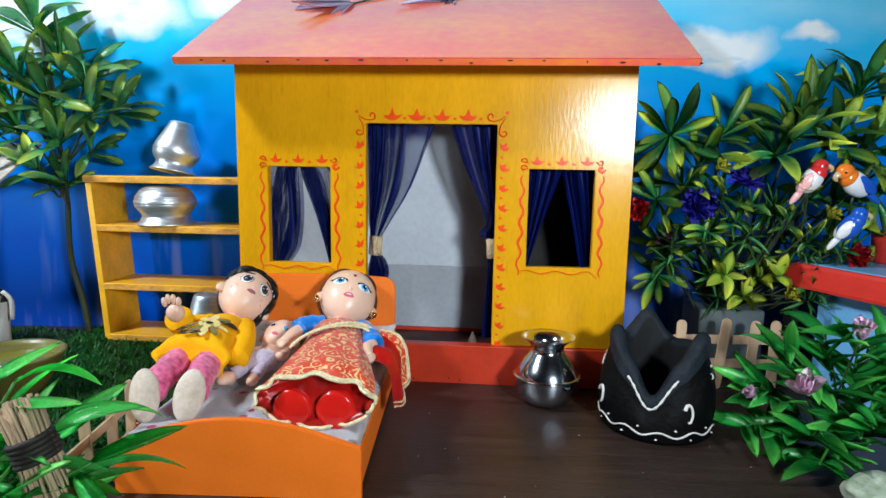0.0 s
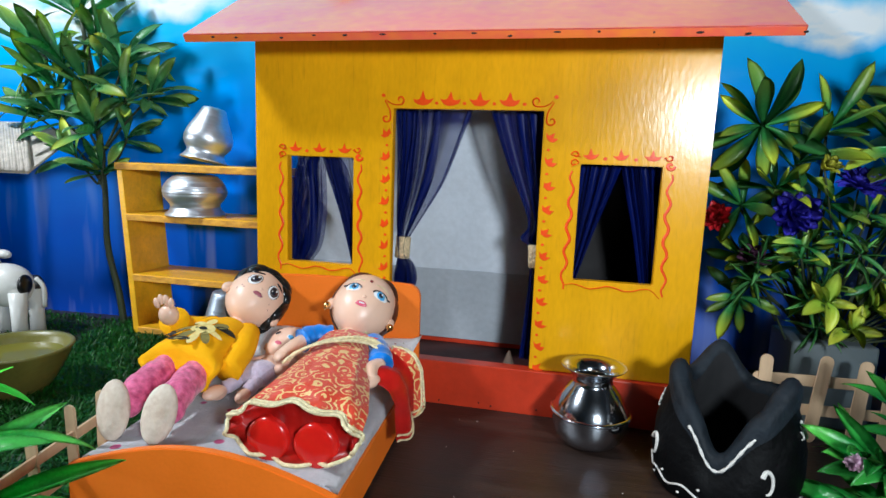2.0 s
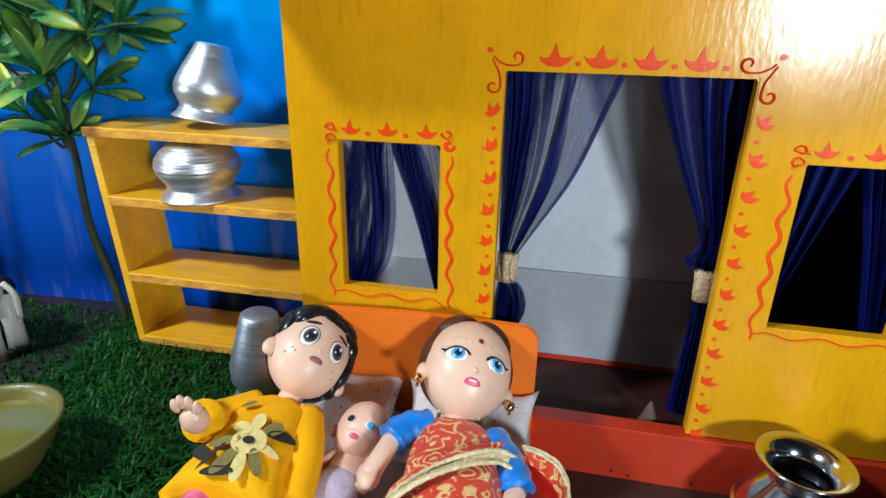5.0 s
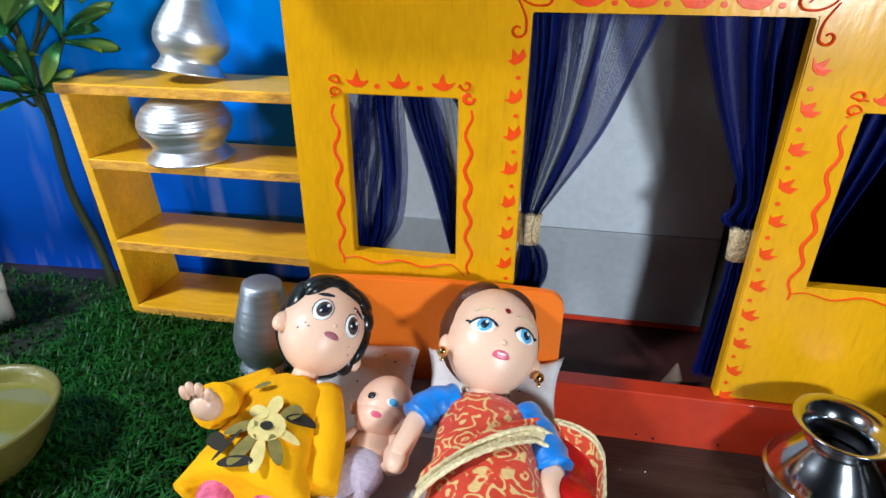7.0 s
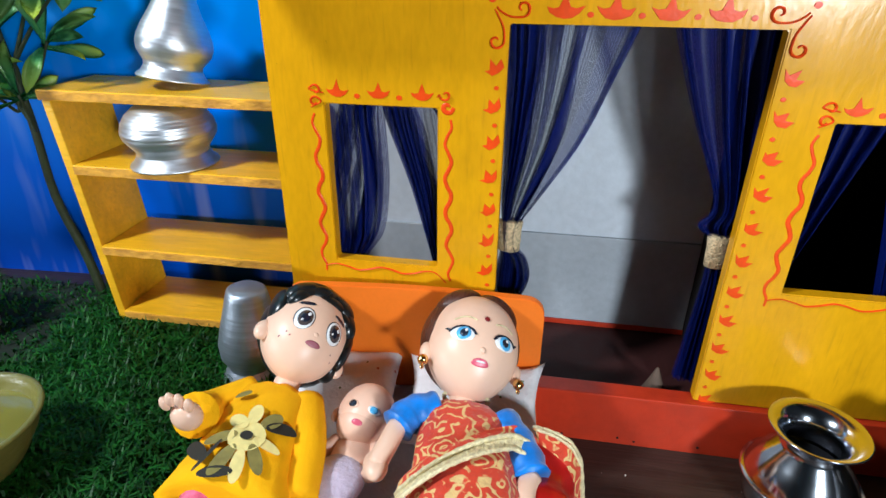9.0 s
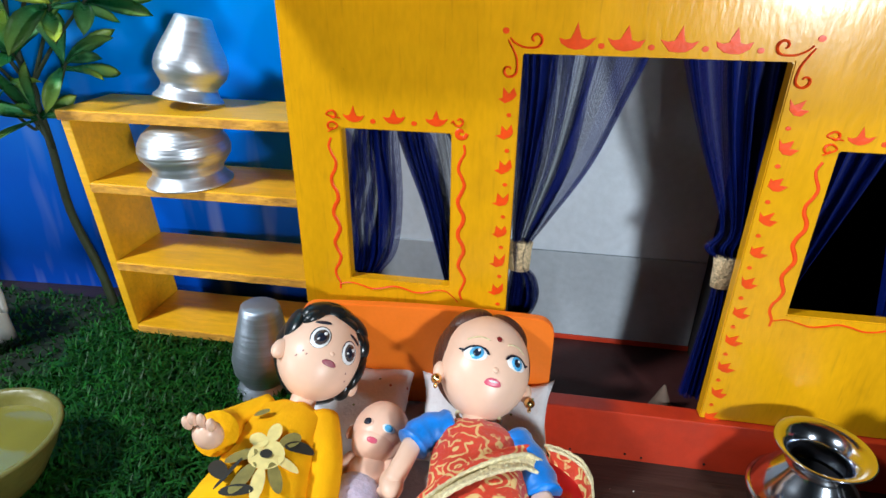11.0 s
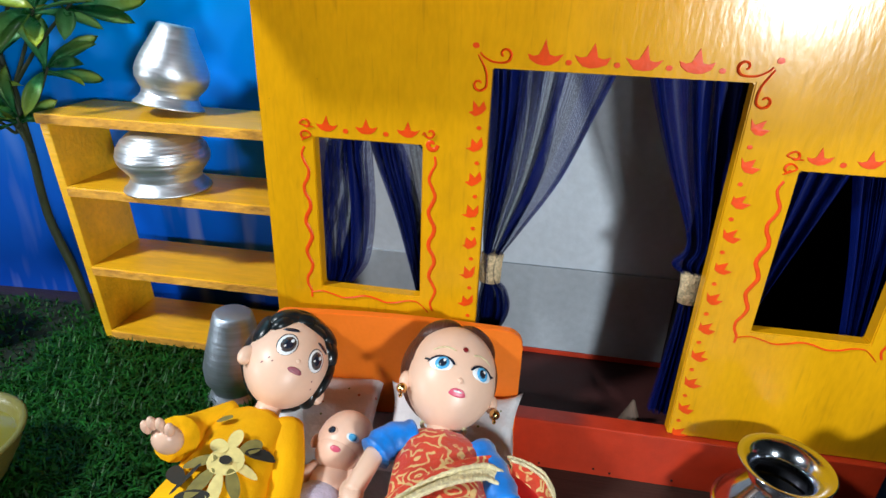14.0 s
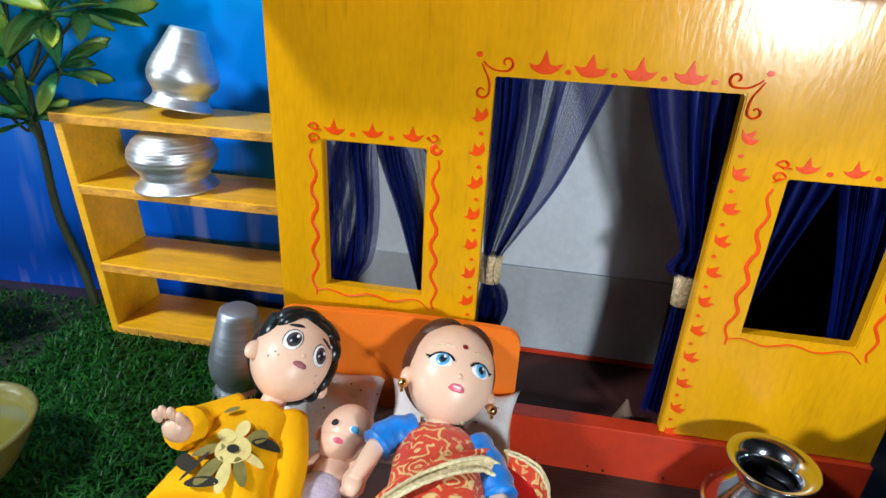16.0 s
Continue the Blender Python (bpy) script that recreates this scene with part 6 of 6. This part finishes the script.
rosette(low, LIGHT_LEAVES, (0.402, 0.01, 0.165), (0, -0.8, 0.4), 6, 0.036, 0.6, 1.4)


def flower(at, axis, size, material, layers, label, stalk_from, name="flower"):
    ob = thing(name, label, "flower", group="artificial flowers")
    a = Vector(axis).normalized()
    s = a.cross(Vector((0.2, 0.9, 0.3))).normalized()
    t = a.cross(s)
    stem(ob, [stalk_from, (Vector(stalk_from) + Vector(at)) / 2 + Vector((0, 0, 0.004)), at], 0.0012, 0.0010, name="stalk")
    meshes = PETALS[material.name]
    for layer, (count, op, ln) in enumerate(layers):
        for i in range(count):
            ang = 2 * math.pi * (i + 0.5 * layer) / count + random.uniform(-0.1, 0.1)
            o = op + random.uniform(-0.1, 0.1)
            put_leaf(ob, meshes, Vector(at), a * math.cos(o) + (s * math.cos(ang) + t * math.sin(ang)) * math.sin(o), size * ln * random.uniform(0.9, 1.1), 0.0, "petal", face=a)
    return ob


PETALS = {m.name: [leaf_mesh("petal", m, 0.26, b, 0.45, 1.1, 0.02) for b in (-0.5, -0.2, 0.2)] for m in (FLOWER_BLUE, FLOWER_RED, FLOWER_PINK, FLOWER_YELLOW, FLOWER_PURPLE)}
FULL = ((9, 0.25, 0.6), (12, 0.65, 0.85), (14, 1.05, 1.0), (14, 1.4, 1.05))
flower((0.362, 0.020, 0.257), (0.0, -1, 0.1), 0.026, FLOWER_BLUE, FULL, "violet-blue artificial dahlia among the leaves", (0.40, 0.07, 0.16))
flower((0.424, 0.030, 0.287), (0.1, -0.45, 0.9), 0.026, FLOWER_BLUE, FULL, "violet-blue artificial dahlia seen edge-on", (0.43, 0.07, 0.16))
flower((0.292, 0.045, 0.247), (-0.5, -0.8, 0.2), 0.020, FLOWER_RED, FULL[:3], "small red artificial flower beside the house", (0.38, 0.09, 0.12))
flower((0.330, 0.040, 0.198), (-0.1, -0.7, 0.7), 0.024, FLOWER_PURPLE, ((7, 0.3, 0.9), (8, 0.9, 1.0)), "dusky purple artificial leaf flower", (0.39, 0.08, 0.10))
for fx, fz in ((0.383, 0.305), (0.490, 0.285), (0.528, 0.245), (0.487, 0.135), (0.500, 0.280)):
    flower((fx, 0.015, fz), (random.uniform(-0.3, 0.3), -0.7, 0.6), 0.018, FLOWER_YELLOW, ((6, 0.3, 0.9), (9, 0.8, 1.0)), "yellow-green artificial bud flower among the leaves", (0.45, 0.08, 0.12))
flower((0.575, 0.03, 0.190), (0.1, -0.9, 0.3), 0.022, FLOWER_RED, FULL[:3], "red artificial flower under the birds", (0.50, 0.08, 0.11))


# glossy plants in the foreground
def foreground_plant(base, tips, label, leaves, rise=1.0):
    ob = thing("artificial_plant", label, "plant")
    for tip, n, ln in tips:
        mid = [(base[i] + tip[i]) / 2 for i in range(3)]
        mid[2] += 0.015
        stem(ob, [base, mid, tip], 0.0018, 0.0010, LEAF_STEM)
        d = Vector(tip) - Vector(base)
        for i in range(n):
            k = 0.45 + 0.55 * i / max(1, n - 1)
            p = Vector(base).lerp(Vector(tip), k)
            side = d.cross(Vector((0, 0, 1))).normalized() * (1 if i % 2 else -1)
            put_leaf(ob, leaves, p, Vector((d.x, d.y, d.z * rise)).normalized() * 0.6 + side * random.uniform(0.3, 1.0) + Vector((0, random.uniform(-0.4, 0.2), random.uniform(-0.2, 0.5))), ln * random.uniform(0.75, 1.2))
    return ob


LEAF_STEM = mat("bright_green_stem", (0.05, 0.22, 0.03), 0.4, vary=0.15)
random.seed(11)
fgr = foreground_plant((0.474, -0.150, 0.004), [((0.362, -0.17, 0.030), 13, 0.058), ((0.374, -0.16, 0.070), 13, 0.058), ((0.397, -0.16, 0.112), 13, 0.058), ((0.432, -0.17, 0.135), 13, 0.056), ((0.462, -0.18, 0.130), 13, 0.058), ((0.502, -0.16, 0.120), 13, 0.060), ((0.512, -0.18, 0.070), 13, 0.060), ((0.407, -0.21, 0.040), 13, 0.058), ((0.452, -0.23, 0.060), 13, 0.058), ((0.427, -0.20, 0.085), 13, 0.058), ((0.482, -0.22, 0.095), 13, 0.058), ((0.412, -0.22, 0.015), 12, 0.054), ((0.392, -0.13, 0.050), 13, 0.056)], "bright green glossy artificial plant with pink flowers", BRIGHT_LEAVES)
flower((0.398, -0.205, 0.084), (-0.3, -0.6, 0.7), 0.030, FLOWER_PINK, ((4, 0.12, 1.0), (5, 0.4, 1.0), (4, 0.8, 0.8)), "pale pink half-open artificial flower in the green plant", (0.44, -0.16, 0.03))
flower((0.452, -0.195, 0.138), (-0.3, -0.5, 0.8), 0.028, FLOWER_PINK, ((5, 0.15, 1.0), (6, 0.45, 1.0)), "pink half-closed artificial flower in the green plant", (0.45, -0.16, 0.03))
flower((0.366, -0.165, 0.066), (-0.6, -0.6, 0.5), 0.008, FLOWER_PINK, FULL[2:], "small pink artificial flower in the green plant", (0.43, -0.16, 0.03))
fgl = foreground_plant((-0.290, -0.465, 0.004), [((-0.185, -0.435, 0.098), 7, 0.074), ((-0.205, -0.43, 0.128), 7, 0.074), ((-0.240, -0.43, 0.150), 7, 0.074), ((-0.275, -0.43, 0.150), 7, 0.074), ((-0.215, -0.46, 0.085), 7, 0.074), ((-0.265, -0.47, 0.110), 7, 0.074), ((-0.225, -0.44, 0.060), 7, 0.074), ((-0.300, -0.45, 0.115), 7, 0.074), ((-0.255, -0.42, 0.075), 7, 0.074)], "bright green glossy artificial plant beside the broom", LONG_LEAVES, 0.15)
flower((-0.268, -0.425, 0.150), (0.2, -0.8, 0.5), 0.014, FLOWER_PINK, FULL[2:], "small pink artificial flower beside the broom", (-0.285, -0.45, 0.05))


# ---- broom, stick fences, stone ----
broom = thing("hand_broom", "straw hand broom bound with dark cord", "broom", at=(-0.184, -0.440, 0.004), turn=(0, -19, 0))
for i in range(130):
    a, r = random.uniform(0, 2 * math.pi), 0.0118 * math.sqrt(random.random())
    x, y = r * math.cos(a), r * math.sin(a)
    part("straw", tube([(x * 1.7, y * 1.7, 0.0), (x * 1.3, y * 1.3, 0.065), (x, y, 0.114), (x * 1.12, y * 1.12, 0.142 + random.uniform(-0.005, 0.005))], 0.0011, 5), BRISTLE, broom)
for z in (0.105, 0.1085, 0.112, 0.1155, 0.119):
    part("cord_turn", tube([(0.0132 * math.cos(t), 0.0132 * math.sin(t), z + 0.001 * math.sin(t)) for t in [2 * math.pi * k / 20 for k in range(21)]], 0.0021, 6), CORD, broom)


def craft_stick(parent, a, b, width=0.0085, thick=0.0018, name="stick"):
    """A flat stick with round ends, its broad side to the front."""
    a, b = Vector(a), Vector(b)
    y = (b - a).normalized()
    z = Vector((0, -1, 0))
    z = (z - y * z.dot(y)).normalized()
    x = y.cross(z)
    L, r = (b - a).length, width / 2
    pts = [(r * math.cos(t), r + r * math.sin(t)) for t in [math.pi + math.pi * k / 8 for k in range(9)]] + [(r * math.cos(t), L - r + r * math.sin(t)) for t in [math.pi * k / 8 for k in range(9)]]
    bm = bmesh.new()
    lo = [bm.verts.new(a + x * p + y * q - z * thick / 2) for p, q in pts]
    hi = [bm.verts.new(a + x * p + y * q + z * thick / 2) for p, q in pts]
    n = len(pts)
    bm.faces.new(hi)
    bm.faces.new(list(reversed(lo)))
    for i in range(n):
        bm.faces.new((lo[i], lo[(i + 1) % n], hi[(i + 1) % n], hi[i]))
    return part(name, bm, STICK, parent, smooth=False)


fence_r = thing("stick_fence", "little fence of pale wooden craft sticks by the planter", "fence", group="craft stick fences")
for x, top, dx in ((0.352, 0.098, 0.0), (0.403, 0.102, 0.010), (0.446, 0.100, 0.006), (0.478, 0.101, 0.0)):
    craft_stick(fence_r, (x, 0.018, 0.0), (x + dx, 0.018, top), 0.0135, 0.002)
for z in (0.070, 0.036):
    craft_stick(fence_r, (0.340, 0.0205, z), (0.500, 0.0205, z + 0.003), 0.0125, 0.002, "rail")
fence_l = thing("stick_fence", "little fence of pale wooden craft sticks in the grass", "fence", group="craft stick fences")
for x, y, top, dx in ((-0.266, -0.298, 0.090, 0.0), (-0.273, -0.262, 0.088, 0.003), (-0.262, -0.336, 0.088, -0.002)):
    craft_stick(fence_l, (x, y, 0.0), (x + dx, y - 0.002, top), 0.0100, 0.0018)
for z in (0.034, 0.064):
    craft_stick(fence_l, (-0.272, -0.250, z), (-0.252, -0.400, z - 0.004), 0.0105, 0.0018, "rail")

bm = bmesh.new()
bmesh.ops.create_icosphere(bm, subdivisions=4, radius=1)
for v in bm.verts:
    v.co *= 1 + 0.22 * noise.noise(v.co * 1.6 + Vector((3, 1, 0))) + 0.06 * noise.noise(v.co * 5)
    v.co = Vector((v.co.x * 0.034, v.co.y * 0.024, max(-0.013, v.co.z * 0.017)))
solo("stone", bm, STONE, "white stone with mossy green patches on the floor", "stone", at=pose(0.440, -0.265, 0.013, 0, 0, 20))

# ---- bowl, cow figurine, thatched hut at the left ----
bowl = thing("clay_bowl", "ochre glazed bowl filled with yellowish liquid", "bowl", at=(-0.509, -0.143, 0.004))
part("shell", lathe([(r * 0.94, z * 1.03) for r, z in [(0.0, 0.0), (0.028, 0.0), (0.032, 0.004), (0.044, 0.018), (0.058, 0.040), (0.0635, 0.053), (0.0665, 0.0565), (0.0675, 0.0585), (0.0660, 0.0600), (0.0620, 0.0590), (0.0590, 0.053), (0.048, 0.032), (0.030, 0.012), (0.0, 0.008)]], 64, caps=False), BOWL, bowl)
part("liquid", lathe([(0.0, 0.0490), (0.0530, 0.0490)], 48, caps=False), WATER, bowl)


def cow():
    bm = bmesh.new()
    blob((0.004, 0, 0.082), (0.041, 0.030, 0.034), (0, 0, 0), bm, 0)
    blob((0.048, -0.012, 0.108), (0.024, 0.019, 0.022), (0, 20, 0), bm, 0)
    blob((0.070, -0.016, 0.098), (0.014, 0.014, 0.012), (0, 0, 0), bm, 0)
    for s in (-1, 1):
        blob((0.034, -0.012 + s * 0.022, 0.124), (0.013, 0.008, 0.007), (20 * s, -10, 0), bm, 0, 18, 12)
        tube(smooth_path([(0.048, -0.012 + s * 0.010, 0.126), (0.046, -0.012 + s * 0.016, 0.140), (0.050, -0.012 + s * 0.014, 0.150)], 4), [0.0042 - 0.0003 * i for i in range(9)], 8, bm, 1)
        for x in (-0.028, 0.028):
            tube([(x, s * 0.017, 0.075), (x, s * 0.018, 0.030), (x, s * 0.018, 0.0)], [0.013, 0.0105, 0.0115], 14, bm, 0)
    for p, r in (((0.012, -0.020, 0.098), (0.018, 0.0125, 0.014)), ((-0.026, -0.019, 0.080), (0.014, 0.0125, 0.016)), ((0.006, 0.0205, 0.088), (0.0125, 0.0125, 0.022)), ((-0.034, 0.010, 0.086), (0.006, 0.014, 0.016))):
        blob(p, r, (0, 0, 0), bm, 1)
    tube(smooth_path([(-0.044, 0, 0.095), (-0.056, 0, 0.080), (-0.055, 0, 0.050)], 4), 0.0035, 8, bm, 0)
    solo("cow_figurine", bm, (COW_WHITE, COW_BLACK), "white toy cow with black patches standing on the shade-thinned end of the grass mat", "figurine", at=pose(-0.718, 0.032, 0.0040, 0, 0, 190))


cow()

hut = thing("thatched_hut", "small toy hut with a pale thatched roof", "toy hut")
for i in range(56):
    x = -0.660 - 0.0062 * i
    j = random.uniform(-0.002, 0.002)
    part("thatch_stalk", tube([(x, 0.030 + j, 0.264), (x - 0.062, 0.082, 0.301 + j * 0.4), (x - 0.125, 0.135, 0.338)], 0.0034, 6), THATCH, hut)
part("roof_board", box((-0.36, 0.0, -0.006), (0.0, 0.125, -0.003), m=pose(-0.672, 0.034, 0.264, 34, 0, 0)), THATCH, hut, smooth=False)
part("hut_wall", box((-1.02, 0.060, 0.0), (-0.900, 0.130, 0.285)), THATCH, hut, smooth=False)
for x in (-0.885, -1.005):
    part("post", tube([(x, 0.042, 0.0), (x, 0.042, 0.268)], 0.006, 12), STICK, hut)

# ---- table and birds at the right ----
desk = thing("toy_table", "toy table with a light blue top and red edge", "table", at=(0.506, 0.076, 0.0), turn=(0, 0, 22.4))
part("edge_board", box((0.0, -0.30, 0.1420), (0.32, 0.0, 0.1775), 0.005), TABLE_RED, desk, "red painted table edge board", smooth=False)
part("top_panel", box((0.006, -0.294, 0.1777), (0.314, -0.006, 0.1790)), TABLE_BLUE, desk, "light blue table surface", smooth=False)
part("side_panel", box((0.030, -0.285, 0.0), (0.036, -0.040, 0.1415)), TABLE_BLUE, desk, "light blue side panel", smooth=False)
for lx, ly in ((0.012, -0.014), (0.012, -0.288), (0.305, -0.014), (0.305, -0.288)):
    part("leg", box((lx - 0.007, ly - 0.007, 0.0), (lx + 0.007, ly + 0.007, 0.1415), 0.001), COW_BLACK, desk, "black table leg", smooth=False)
solo("toy_cup", lathe([(0.0, 0.0), (0.016, 0.0), (0.018, 0.003), (0.021, 0.03), (0.022, 0.045), (0.0195, 0.045), (0.017, 0.005), (0.0, 0.004)], 32, caps=False), TABLE_RED, "small glossy red cup on the blue table", "cup", at=pose(0.640, 0.060, 0.1792))


def bird(at, turn, size, head_mat, body_mat, wing_mat, label):
    """Head, breast, folded wing, tail and beak in one glazed piece, on a little peg."""
    bm = bmesh.new()
    blob((0, 0, 0.0), (0.30, 0.26, 0.44), (0, 20, 0), bm, 1, 26, 18)
    blob((0.14, 0, 0.42), (0.23, 0.21, 0.24), (0, 0, 0), bm, 0, 24, 18)
    blob((0.10, 0, 0.22), (0.26, 0.23, 0.26), (0, 10, 0), bm, 0, 22, 16)
    for s in (-1, 1):
        blob((-0.12, s * 0.19, -0.10), (0.17, 0.09, 0.34), (0, 24, 0), bm, 2, 20, 14)
        blob((0.24, s * 0.165, 0.47), (0.035, 0.035, 0.035), (0, 0, 0), bm, 3, 10, 8)
    blob((-0.26, 0, -0.52), (0.10, 0.10, 0.34), (0, 24, 0), bm, 2, 18, 12)
    tube(smooth_path([(0.32, 0, 0.46), (0.44, 0, 0.42), (0.43, 0, 0.30)], 4), [0.10, 0.098, 0.09, 0.082, 0.074, 0.062, 0.05, 0.036, 0.015], 10, bm, 4)
    bmesh.ops.scale(bm, vec=(size, size, size), verts=bm.verts)
    solo("bird_figurine", bm, (head_mat, body_mat, wing_mat, COW_BLACK, FLOWER_BEAK), label, "figurine", group="bird figurines", at=pose(*at, *turn))


BIRD_PINK = mat("pink_white_glaze", (0.72, 0.22, 0.20), 0.18, vary=0.3, scale=400, second=(0.75, 0.72, 0.74))
FLOWER_BEAK = mat("beak_glaze", (0.55, 0.42, 0.22), 0.2, vary=0.1)
bird((0.500, 0.010, 0.294), (0, 8, -20), 0.043, BIRD_RED, BIRD_WHITE, BIRD_PINK, "glazed toy bird with a red head on a twig")
bird((0.552, 0.004, 0.290), (0, 30, 190), 0.049, BIRD_ORANGE, BIRD_WHITE, BIRD_BLUE, "glazed toy bird with an orange head on a twig")
bird((0.548, -0.001, 0.234), (0, 10, -20), 0.042, BIRD_BLUE, BIRD_BLUE, BIRD_WHITE, "glazed toy bird with a blue head on a twig")
twig = thing("twig", "dark twig that carries the toy birds", "twig")
for pts in ([(0.49, 0.09, 0.10), (0.51, 0.05, 0.20), (0.500, 0.014, 0.280)], [(0.50, 0.09, 0.10), (0.56, 0.05, 0.20), (0.553, 0.008, 0.272)], [(0.50, 0.09, 0.10), (0.55, 0.04, 0.16), (0.546, 0.003, 0.218)]):
    stem(twig, pts, 0.0020, 0.0014, TREE_BARK, "shoot")

# two leaf sprigs added on the roof for a leaf shadow and reflection
SHADOW_LEAVES = leaf_set(LEAF_SHADOW, 0.085, 0.9)
for sx, sy, n in ((-0.135, 0.118, 7), (0.020, 0.135, 6)):
    sprig = thing("leaf_shadow_sprig", "grey-violet leaf sprig standing in for a leaf shadow and reflection on the roof", "leaf sprig", group="sprigs on the roof")
    sz = 0.4235 + (sy + 0.068) * 0.601 + 0.0125
    stem(sprig, [(sx + 0.05, sy + 0.035, sz + 0.024), (sx + 0.02, sy + 0.012, sz + 0.008), (sx, sy, sz)], 0.0016, 0.0012)
    for i in range(n):
        a = -3.2 + 1.5 * i / (n - 1)
        put_leaf(sprig, SHADOW_LEAVES, (sx, sy, sz), (math.cos(a), 0.857 * math.sin(a) * 0.5 + 0.02, 0.515 * math.sin(a) * 0.5 + 0.05), 0.095, 0.0, face=(0, -0.515, 0.857))

# crumbs on the wooden floor
bm = bmesh.new()
for i in range(22):
    x, y = random.uniform(-0.02, 0.36), random.uniform(-0.34, -0.01)
    s = random.uniform(0.0003, 0.0007)
    blob((x, y, s * 0.6), (s, s * random.uniform(0.6, 1.2), s * 0.7), (0, 0, 0), bm, 0, 6, 4)
solo("crumbs", bm, CHALK, "tiny pale crumbs scattered on the wooden floor", "crumbs", "stuff")
